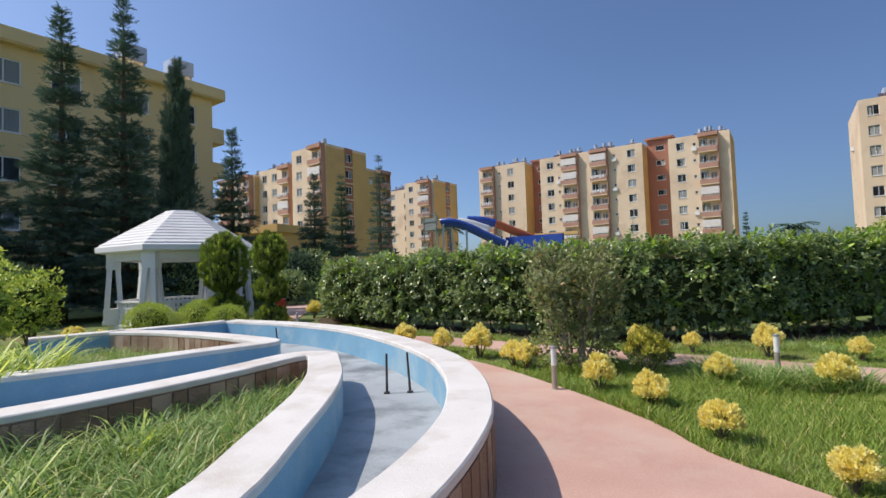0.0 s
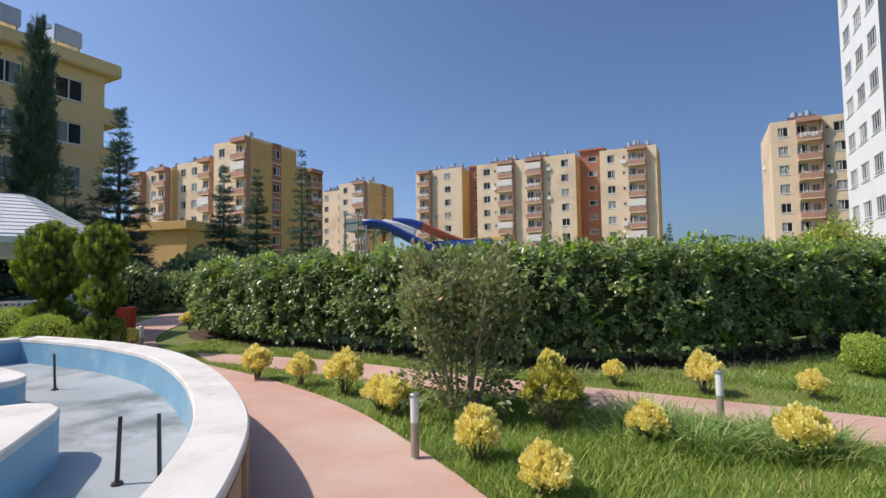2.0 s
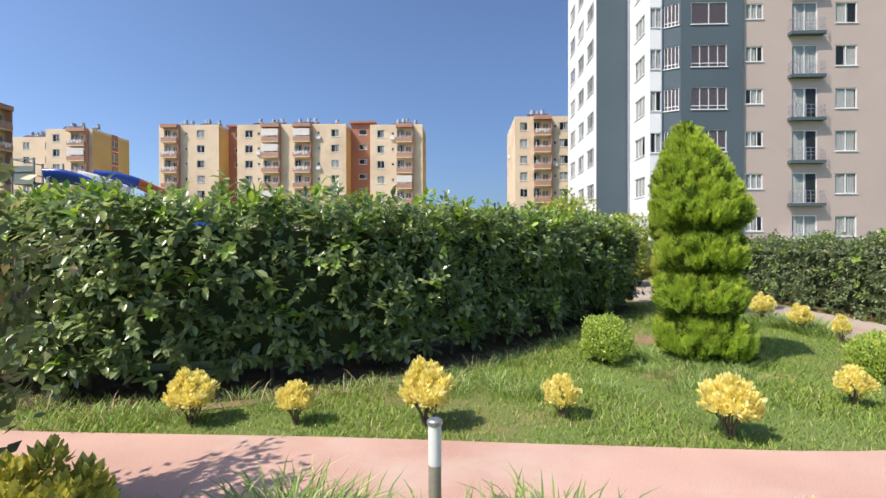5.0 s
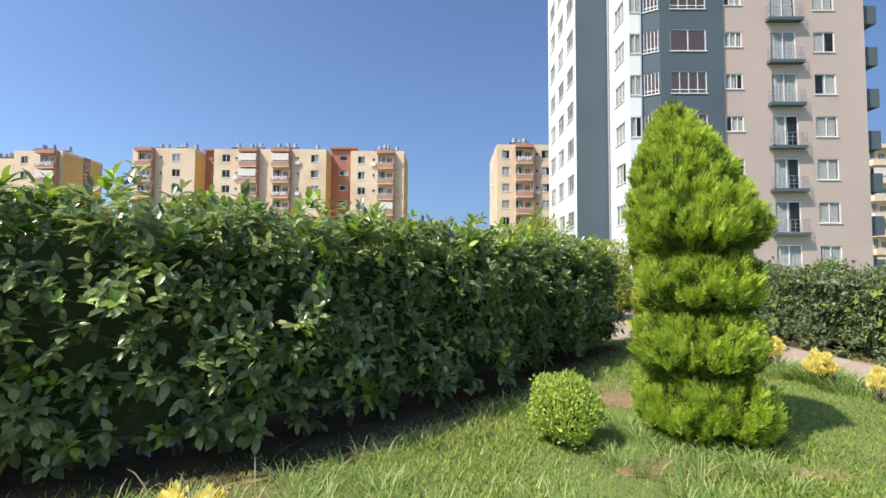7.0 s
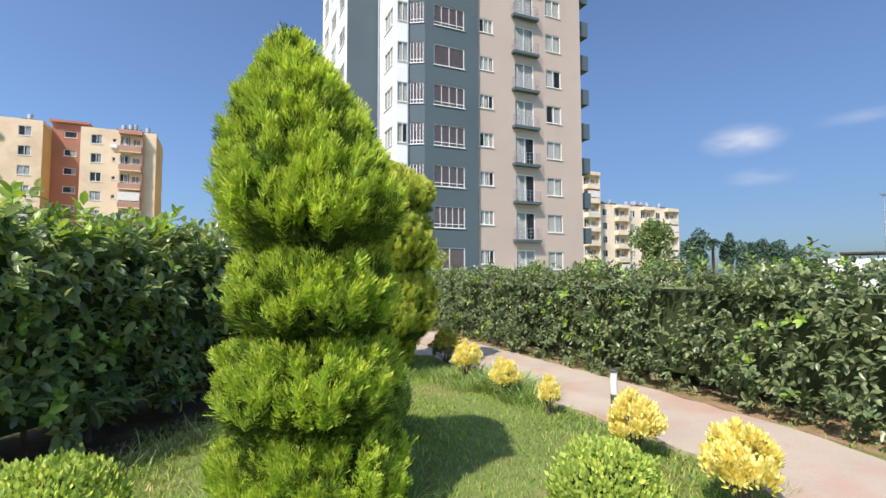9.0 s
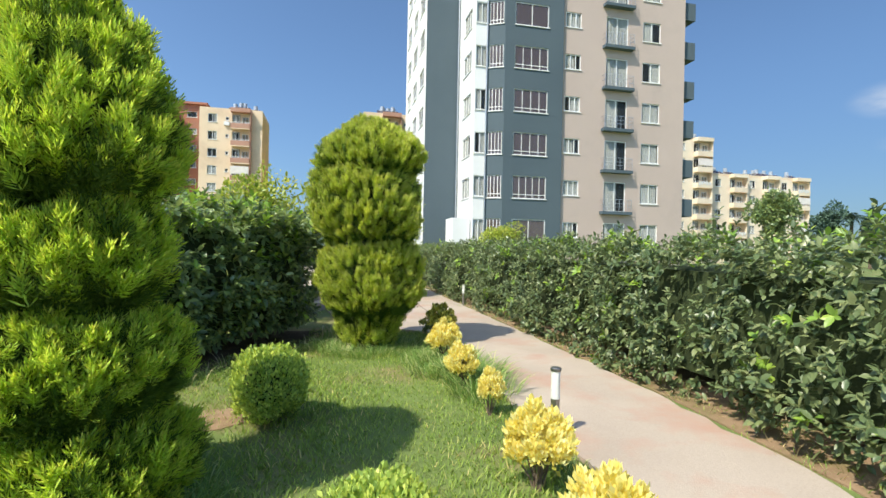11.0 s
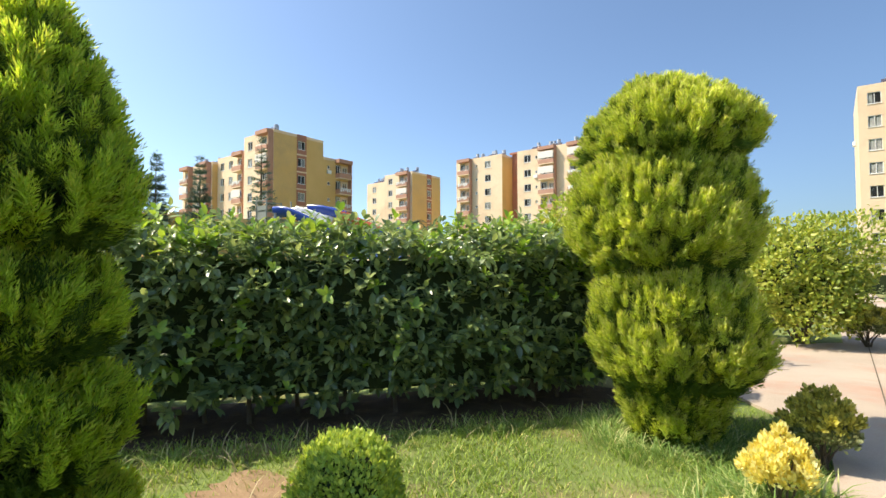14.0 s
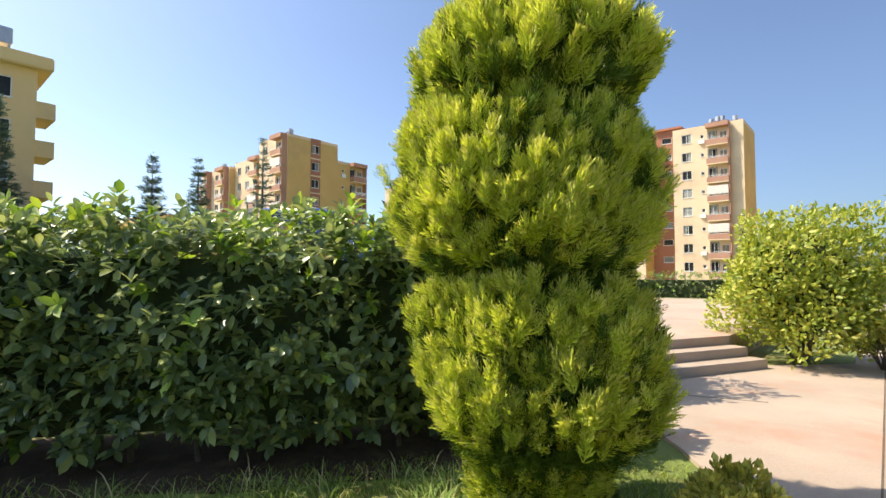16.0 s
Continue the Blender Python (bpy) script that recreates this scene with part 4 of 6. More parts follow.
# the thin open olive-green shrub
ol = thing("broadleaf_shrub", "tall open shrub with bare branching stems and dull green leaves", "shrub", pose(-3.1, 9.05, 0) @ Matrix.Scale(1.14, 4))
r = np.random.default_rng(3)
P, A = [], []
for i in range(13):
    a, lean = r.random() * 6.28, r.random() * 0.42 + 0.1
    top = np.array((lean * math.cos(a) * 1.3, lean * math.sin(a) * 1.3, 1.1 + r.random() * 0.5))
    bm = bmesh.new()
    mid = top * 0.5 + r.normal(size=3) * 0.05
    base = (0.1 * math.cos(a), 0.1 * math.sin(a), -0.02)
    tube(bm, base, mid, 0.021, 0.015, 7)
    tube(bm, mid, top, 0.015, 0.006, 6)
    for j in range(7):
        t = 0.5 + 0.5 * r.random()
        b0 = np.array(base) + (top - np.array(base)) * t
        b1 = b0 + np.array((r.normal() * 0.22, r.normal() * 0.22, 0.12 + r.random() * 0.2))
        tube(bm, b0, b1, 0.006, 0.003, 5)
        m_ = 74
        tt = r.random((m_, 1))
        P.append(b0 + (b1 - b0) * tt + r.normal(size=(m_, 3)) * 0.07)
        A.append(np.tile(unit(b1 - b0), (m_, 1)) + r.normal(size=(m_, 3)) * 0.6)
    part("branch", bm, M_STEMS, ol)
P2, D2, _ = blob_points(1500, 0.55, 0.55, 0.34, 0.36, 0.3, 77)
P, A = np.vstack([*P, P2]), np.vstack([*A, D2 + r.normal(size=D2.shape) * 0.5])
leaves("foliage", P, A, unit(r.normal(size=P.shape) + (0, 0, 0.8)), 0.075 * (0.7 + 0.6 * r.random(len(P))), (SLIM_LEAF[0] * (1.5, 1, 1), SLIM_LEAF[1]), L_OLIVE, ol)

# light green bushes
def big_bush(label, x, y, rx, rz, cz, n, size, material, seed, outline=LEAF, rough=0.18):
    """A bush of several mounds grown together, with single shoots standing out."""
    b = thing("broadleaf_bush", label, "bush", pose(x, y, 0))
    r = np.random.default_rng(seed)
    P, D = [], []
    for k in range(9):
        a, q = k * 2.4 + r.random(), (0.25 + 0.35 * r.random() if k else 0.0)
        up = -0.8 + 1.35 * (k / 8) if k else 0.0
        f = (0.5 + 0.16 * r.random()) if k else 0.8
        p, d, _ = blob_points(int(n / 8), rx * f, rx * f, rz * f, 0.0, rough, seed + 40 * k)
        P.append(p + (rx * q * math.cos(a), rx * q * math.sin(a), cz + rz * up * 0.72))
        D.append(d)
        bm = bmesh.new()
        tube(bm, (0.05 * math.cos(a), 0.05 * math.sin(a), -0.03), (rx * q * math.cos(a), rx * q * math.sin(a), cz + rz * up * 0.6), 0.03, 0.012, 6)
        part("stem", bm, M_TRUNK, b)
    P, D = np.vstack(P), np.vstack(D)
    keep = P[:, 2] > 0.02
    P, D = P[keep], D[keep]
    k = len(P)
    along = unit(D * 0.6 + r.normal(size=(k, 3)) * 0.55 + np.array((0, 0, 0.3)))
    leaves("foliage", P, along, unit(D + np.array((0, 0, 0.6)) + r.normal(size=(k, 3)) * 0.5), size * (0.6 + 0.7 * r.random(k)), outline, material, b)
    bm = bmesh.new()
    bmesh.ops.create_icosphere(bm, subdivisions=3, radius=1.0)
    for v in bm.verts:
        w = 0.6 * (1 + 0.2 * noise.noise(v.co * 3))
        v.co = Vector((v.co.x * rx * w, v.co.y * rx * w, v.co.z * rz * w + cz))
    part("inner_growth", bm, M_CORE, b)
    return b


big_bush("large rounded yellow-green bush beside the terrace steps", 5.6, 26.5, 1.3, 1.42, 1.42, 22000, 0.1, L_LIME, 81, LEAF, 0.3)
big_bush("bright light green bush at the end of the hedge", 2.75, 21.9, 1.15, 1.25, 1.85, 7000, 0.11, L_LIME, 82)
big_bush("light green bush behind the clipped hedge", 1.6, 20.9, 1.0, 1.1, 1.5, 3600, 0.11, L_HEDGE_NEW, 83)
big_bush("rounded green bush beside the pavilion", -23.0, 5.0, 1.6, 1.5, 1.4, 3600, 0.16, L_BOX, 85)
big_bush("rounded green bush beside the pavilion", -20.5, 3.0, 1.7, 1.6, 1.5, 3600, 0.16, L_BOX, 86)


big_bush("leafy light green bush beside the sunken bed", -12.6, 2.6, 0.9, 0.85, 0.9, 3400, 0.11, L_LIME, 87)
big_bush("tall light green bush beside the pavilion", -15.4, 4.4, 0.95, 1.2, 1.25, 3600, 0.12, L_BOX, 88)
big_bush("tall light green bush beside the pavilion", -17.2, 5.9, 0.8, 1.0, 1.1, 3000, 0.12, L_BOX, 89)


# ---- clipped conifers ----
def conifer(label, x, y, tiers, n, seed, shift=lambda z: (0.0, 0.0), tip=0.3, group="clipped conifers", size=0.25, mats=None):
    """tiers: (z, radius) outline from the foot up. Upright plumes all over, with lighter shoots at their tips."""
    outer, inner, light = mats or (L_CYPRESS, L_CYPRESS_SHADE, L_CYPRESS_TIP)
    c = thing("clipped_conifer", label, "conifer", pose(x, y, 0), group)
    zs, rs = np.array([t[0] for t in tiers]), np.array([t[1] for t in tiers])
    r = np.random.default_rng(seed)
    fine = np.linspace(zs[0], zs[-1], 400)
    prof = np.interp(fine, zs, rs)
    slope = np.gradient(prof, fine)
    w = np.cumsum((prof + 0.05) * np.sqrt(1 + np.clip(slope, -2, 2) ** 2))

    def skin(k):
        z = np.interp(r.random(k) * w[-1], w, fine)
        a = r.random(k) * 6.2832
        return z, a, np.interp(z, zs, rs) * (1 + 0.05 * np.sin(a * 4 + z * 3 + seed) + 0.04 * np.sin(a * 7 - z * 6)), np.interp(z, fine, slope).clip(-1.5, 1.5)

    # brushes: each a sheaf of plumes round one outward and upward axis
    per = 8
    heads = n // per
    z, a, rad, sl = skin(heads)
    under = np.clip(sl, 0, 1)
    ca, sa = np.cos(a), np.sin(a)
    axis = unit(np.c_[ca * (0.36 + 0.6 * under), sa * (0.36 + 0.6 * under), 0.95 - 0.5 * under] + 0.17 * r.normal(size=(heads, 3)))
    stand = rad * (1.0 + 0.035 * r.normal(size=heads) - 0.16 * r.random(heads) ** 2)
    sh = np.array([shift(q) for q in z])
    head = np.c_[stand * ca + sh[:, 0], stand * sa + sh[:, 1], z]
    long_ = size * (0.7 + 0.65 * r.random(heads))
    own = np.repeat(np.arange(heads), per)
    m_ = len(own)
    rnd_way = r.normal(size=(m_, 3))
    rnd_way -= axis[own] * np.sum(rnd_way * axis[own], axis=1, keepdims=True)
    off = np.linalg.norm(rnd_way, axis=1)
    along = unit(axis[own] + rnd_way * 0.24)
    sz = long_[own] * (1.12 - 0.16 * off) * (0.85 + 0.3 * r.random(m_))
    pos = head[own] + rnd_way * size * 0.15 - along * (sz * 0.7)[:, None]
    pos[:, 2] = np.maximum(pos[:, 2], 0.01)
    face = unit(np.c_[ca, sa, 0 * ca][own] + 0.75 * r.normal(size=(m_, 3)))
    # undersides take the painted shade tone, as do some heads at random
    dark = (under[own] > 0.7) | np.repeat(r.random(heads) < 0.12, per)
    leaves("foliage", pos[~dark], along[~dark], face[~dark], sz[~dark], PLUME, outer, c)
    lit = ~dark & (off < 1.35) & (r.random(m_) < tip * 1.6)
    leaves("tip_growth", (pos + along * (sz * 0.12)[:, None])[lit], along[lit], face[lit], sz[lit] * 0.98, PLUME_TIP, light, c, "yellowish young tips")
    # sprays further in, with their shade painted as a darker green
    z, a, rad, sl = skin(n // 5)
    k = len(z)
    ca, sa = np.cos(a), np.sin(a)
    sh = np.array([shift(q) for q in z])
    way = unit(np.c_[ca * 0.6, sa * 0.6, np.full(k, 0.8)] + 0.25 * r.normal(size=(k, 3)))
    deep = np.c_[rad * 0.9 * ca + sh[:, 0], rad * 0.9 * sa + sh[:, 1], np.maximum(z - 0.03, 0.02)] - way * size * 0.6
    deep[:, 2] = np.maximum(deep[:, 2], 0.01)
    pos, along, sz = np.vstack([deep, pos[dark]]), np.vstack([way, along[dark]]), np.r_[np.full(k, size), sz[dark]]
    leaves("inner_foliage", pos, along, unit(r.normal(size=pos.shape)), sz, PLUME, inner, c, "inner and underside sprays, darkened as painted shade")
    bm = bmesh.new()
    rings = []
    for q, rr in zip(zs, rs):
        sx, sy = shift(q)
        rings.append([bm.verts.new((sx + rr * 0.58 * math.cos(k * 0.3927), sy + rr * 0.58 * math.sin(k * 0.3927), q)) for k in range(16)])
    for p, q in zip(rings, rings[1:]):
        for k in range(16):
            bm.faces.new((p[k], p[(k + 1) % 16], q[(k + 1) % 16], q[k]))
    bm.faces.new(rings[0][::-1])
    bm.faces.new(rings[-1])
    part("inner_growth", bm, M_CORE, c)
    bm = bmesh.new()
    tube(bm, (0, 0, -0.05), (shift(zs[-1] * 0.8)[0] * 0.6, shift(zs[-1] * 0.8)[1] * 0.6, zs[-1] * 0.8), 0.06, 0.02, 10)
    part("trunk", bm, M_TRUNK, c)
    return c


def lean(z):
    return (-0.12 * max(0.0, z - 1.9) + 0.09 * max(0.0, 0.7 - z), 0.09 * max(0.0, z - 1.9))


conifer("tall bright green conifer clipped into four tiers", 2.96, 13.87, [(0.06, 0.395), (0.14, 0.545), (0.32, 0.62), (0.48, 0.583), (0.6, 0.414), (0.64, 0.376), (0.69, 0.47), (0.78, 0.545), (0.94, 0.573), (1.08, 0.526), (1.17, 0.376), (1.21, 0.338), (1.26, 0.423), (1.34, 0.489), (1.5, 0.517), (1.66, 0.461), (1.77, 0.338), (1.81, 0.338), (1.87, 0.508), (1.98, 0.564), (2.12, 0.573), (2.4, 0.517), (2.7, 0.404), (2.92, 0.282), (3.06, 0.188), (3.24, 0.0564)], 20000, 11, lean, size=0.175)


def twist(z):
    o = float(np.interp(z, [0.0, 0.6, 1.0, 1.5, 1.8, 2.3, 2.6, 3.0, 3.3, 3.5], [0.04, 0.08, 0.08, 0.04, 0.0, -0.05, -0.07, 0.05, 0.04, -0.06]))
    return (o * 0.9, o * 0.43)


conifer("bright green conifer clipped in tiers with a leaning bushy head", 4.9, 18.45, [(0.04, 0.291), (0.15, 0.388), (0.4, 0.446), (0.55, 0.485), (0.68, 0.66), (0.95, 0.766), (1.2, 0.757), (1.42, 0.737), (1.58, 0.64), (1.65, 0.601), (1.72, 0.679), (1.88, 0.786), (2.15, 0.834), (2.4, 0.805), (2.6, 0.718), (2.7, 0.66), (2.78, 0.737), (2.98, 0.776), (3.12, 0.718), (3.26, 0.543), (3.38, 0.369), (3.5, 0.155)], 27000, 12, twist, 0.5, size=0.17, mats=(L_CYPRESS_Y, L_CYPRESS_SHADE, L_CYPRESS_Y_TIP))
conifer("green conifer clipped into stacked balls beside the path", -11.72, 9.6, [(0.05, 0.3), (0.35, 0.46), (0.7, 0.42), (0.9, 0.12), (0.98, 0.12), (1.15, 0.4), (1.45, 0.44), (1.66, 0.16), (1.74, 0.16), (1.95, 0.42), (2.3, 0.5), (2.65, 0.36), (2.85, 0.1)], 4400, 13, size=0.17, tip=0.3, mats=(L_TOPIARY, L_CYPRESS_SHADE, L_CYPRESS))
conifer("green conifer clipped into stacked balls beside the pavilion", -14.1, 9.72, [(0.05, 0.35), (0.4, 0.55), (0.9, 0.58), (1.16, 0.24), (1.26, 0.24), (1.5, 0.62), (2.0, 0.7), (2.5, 0.62), (2.85, 0.4), (3.02, 0.1)], 5200, 14, size=0.19, tip=0.3, mats=(L_TOPIARY, L_CYPRESS_SHADE, L_CYPRESS))

# ---- bollards, bin ----
def bollard(x, y, h=0.58):
    b = thing("bollard_light", "slim metal garden bollard light with a white head", "bollard", pose(x, y, 0.02), "bollard lights")
    bm = bmesh.new()
    lathe(bm, [(0.05, 0), (0.05, 0.012), (0.038, 0.02), (0.036, h * 0.56)], 20)
    part("post", bm, M_BRUSHED if x > 0 else M_BOLLARD, b)
    bm = bmesh.new()
    lathe(bm, [(0.036, h * 0.56), (0.037, h * 0.57), (0.037, h - 0.03)], 20)
    part("lens", bm, M_BOLLARD_HEAD, b, "frosted white lens")
    bm = bmesh.new()
    lathe(bm, [(0.042, h - 0.03), (0.044, h - 0.025), (0.044, h - 0.008), (0.035, h)], 20)
    part("cap", bm, M_BRUSHED if x > 0 else M_STEEL, b)


for x, y in ((-2.87, 7.6), (-0.45, 9.78), (6.16, 14.53), (-11.6, 10.35), (7.95, 24.0), (8.0, 33.0), (6.25, 33.0)):
    bollard(x, y)
bin_ = thing("litter_bin", "red litter bin on a post beside the path", "bin", pose(-13.1, 10.85, 0) @ Matrix.Scale(0.8, 4))
bm = bmesh.new()
lathe(bm, [(0.2, 0.45), (0.26, 0.5), (0.28, 1.15), (0.29, 1.18)], 16)
part("bucket", bm, M_RED, bin_)
bm = bmesh.new()
tube(bm, (0, 0, 0), (0, 0, 0.5), 0.04, 0.04)
part("post", bm, M_DARKMETAL, bin_)


# ---- buildings ----
def wall_with_holes(width, height, holes, depth=0.22):
    """A wall in its own plane (x along, z up, y inwards) with openings cut through and their reveals."""
    xs = sorted({0.0, width, *(round(h[0], 3) for h in holes), *(round(h[1], 3) for h in holes)})
    zs = sorted({0.0, height, *(round(h[2], 3) for h in holes), *(round(h[3], 3) for h in holes)})
    v, f = [], []

    def quad(*p):
        f.append(tuple(range(len(v), len(v) + 4)))
        v.extend(p)

    for a, b in zip(xs, xs[1:]):
        run = None
        for c, d in zip(zs, zs[1:]):
            x, z = (a + b) / 2, (c + d) / 2
            if any(h[0] < x < h[1] and h[2] < z < h[3] for h in holes):
                if run is not None:
                    quad((a, 0, run), (b, 0, run), (b, 0, c), (a, 0, c))
                run = None
            elif run is None:
                run = c
        if run is not None:
            quad((a, 0, run), (b, 0, run), (b, 0, height), (a, 0, height))
    for x0, x1, z0, z1 in holes:
        quad((x0, 0, z0), (x0, 0, z1), (x0, depth, z1), (x0, depth, z0))
        quad((x1, 0, z1), (x1, 0, z0), (x1, depth, z0), (x1, depth, z1))
        quad((x0, 0, z0), (x0, depth, z0), (x1, depth, z0), (x1, 0, z0))
        quad((x0, 0, z1), (x1, 0, z1), (x1, depth, z1), (x0, depth, z1))
    return v, f


CACHE = {}


def cached(key, build, material):
    if key not in CACHE:
        bm = bmesh.new()
        build(bm)
        CACHE[key] = mesh_of(key[0], bm, material)
    return CACHE[key]


def lattice(bm, bars_x, bars_z, y0, y1):
    """One piece of crossing bars in a plane, given by their edges along and up."""
    xs, zs = sorted({v for b in bars_x for v in b}), sorted({v for b in bars_z for v in b})
    pts, faces = {}, []
    for i, (a, b) in enumerate(zip(xs, xs[1:])):
        for k, (c, d) in enumerate(zip(zs, zs[1:])):
            if any(p <= a and b <= q for p, q in bars_x) or any(p <= c and d <= q for p, q in bars_z):
                corners = ((a, c), (b, c), (b, d), (a, d))
                for q in corners:
                    if q not in pts:
                        pts[q] = bm.verts.new((q[0], y0, q[1]))
                faces.append(bm.faces.new([pts[q] for q in corners]))
    r = bmesh.ops.extrude_face_region(bm, geom=faces)
    bmesh.ops.translate(bm, verts=[v for v in r["geom"] if isinstance(v, bmesh.types.BMVert)], vec=(0, y1 - y0, 0))


def window(parent, m, w, h, kind_, rnd, glass_mat=None, drawn=0.8):
    """A window set into its opening; kind_: leaves across, with or without a low rail."""
    fr = 0.05 if kind_ >= 4 else 0.07

    def frame_bm(bm):
        bars_x = [(0, fr), *[(w * k / kind_ - fr * 0.45, w * k / kind_ + fr * 0.45) for k in range(1, kind_)], (w - fr, w)]
        bars_z = [(0, fr), *([(h * 0.16, h * 0.16 + 0.05)] if kind_ >= 4 else []), (h - fr, h)]
        lattice(bm, bars_x, bars_z, 0.05, 0.11)

    def sill_bm(bm):
        box(bm, -0.06, -0.07, -0.06, w + 0.06, 0.1, 0.0)

    win = put("window", cached(("window_frame", w, h, kind_), frame_bm, M_FRAME), parent, m)
    put("pane", cached(("pane", w, h), lambda bm: box(bm, fr, 0.075, fr, w - fr, 0.083, h - fr), glass_mat or M_GLASS), win).visible_shadow = False
    put("sill", cached(("sill", w), sill_bm, M_FRAME), win)
    t = rnd.random()
    if t < drawn:
        side = rnd.choice((0, 1))
        c = rnd.choice((0.35, 0.5, 0.95)) if drawn < 0.9 else rnd.choice((0.6, 0.95, 0.95))

        def curtain_bm(bm):
            n = 14
            x0 = fr if side == 0 else w - fr - (w - 2 * fr) * c
            pts = [(x0 + (w - 2 * fr) * c * k / n, 0.115 + 0.03 * (k % 2), z) for z in (fr, h - fr) for k in range(n + 1)]
            vs = [bm.verts.new(p) for p in pts]
            for k in range(n):
                bm.faces.new((vs[k], vs[k + 1], vs[n + 2 + k], vs[n + 1 + k]))

        put("curtain", cached(("curtain", w, h, side, c), curtain_bm, M_CURTAIN), win)
    return win


def side(parent, origin, turn, width, height, material, holes, name="wall"):
    m = pose(*origin, 0, 0, turn)
    v, f = wall_with_holes(width, height, holes)
    return put(name, raw_mesh(name, v, f, material), parent, m), m


def balcony(parent, m, w, d, rnd, mat=None, awn=True):
    """A projecting balcony with a solid parapet, its back set in an opening."""
    mat = mat or M_TERRA
    b = put("balcony", cached(("balcony_slab", w, d, mat.name), lambda bm: box(bm, 0, -d, -0.15, w, 0.25, 0.0), M_CREAM), parent, m)

    def para(bm):
        box(bm, 0, -d, 0, w, -d + 0.1, 0.8)
        box(bm, 0, -d + 0.1, 0, 0.1, 0, 0.8)
        box(bm, w - 0.1, -d + 0.1, 0, w, 0, 0.8)

    put("parapet", cached(("parapet", w, d, mat.name), para, mat), b)

    def rail(bm):
        lattice(bm, [(0, 0.04), *[(w * k / 6 * 0.97, w * k / 6 * 0.97 + 0.04) for k in range(1, 6)], (w - 0.04, w)], [(0.98, 1.03)], -d + 0.03, -d + 0.07)
        box(bm, 0, -d + 0.028, 0.8, w, -d + 0.072, 0.84)

    put("rail", cached(("rail", w, d), rail, M_FRAME), b)
    t = rnd.random()
    if awn and t < 0.22:
        put("awning", cached(("awning", w, d), lambda bm: (box(bm, 0.05, -d - 0.06, 1.05, w - 0.05, -d - 0.02, 2.3),), M_AWNING), b)
    elif t < 0.5:
        def cloth(bm):
            for k in range(5):
                box(bm, 0.2 + k * w / 6, -d - 0.05, 0.35 + 0.12 * (k % 3), 0.2 + k * w / 6 + w / 8, -d - 0.03, 1.0)
        put("laundry", cached(("laundry", w, d), cloth, M_CURTAIN), b)
    return b


def heater(parent, x, y, z, turn):
    """A rooftop solar water heater: tank, panel and stand."""
    h = put("solar_heater", cached(("heater_stand",), lambda bm: [tube(bm, (sx * 0.6, sy * 0.5, 0), (sx * 0.5, sy * 0.3, 1.1), 0.04, 0.04, 6) for sx in (-1, 1) for sy in (-1, 1)], M_STEEL), parent, pose(x, y, z, 0, 0, turn))
    put("tank", cached(("tank",), lambda bm: tube(bm, (0, 0.35, 0.75), (0, 0.35, 1.75), 0.36, 0.34, 14), M_TANK), h)
    put("panel", cached(("panel",), lambda bm: bmesh.ops.rotate(bm, verts=box(bm, -0.9, -1.3, 0.55, 0.9, -0.1, 0.63), cent=(0, -0.7, 0.6), matrix=Matrix.Rotation(radians(35), 3, "X")), M_GLASS_TINT), h)


FLOOR_H = 2.85


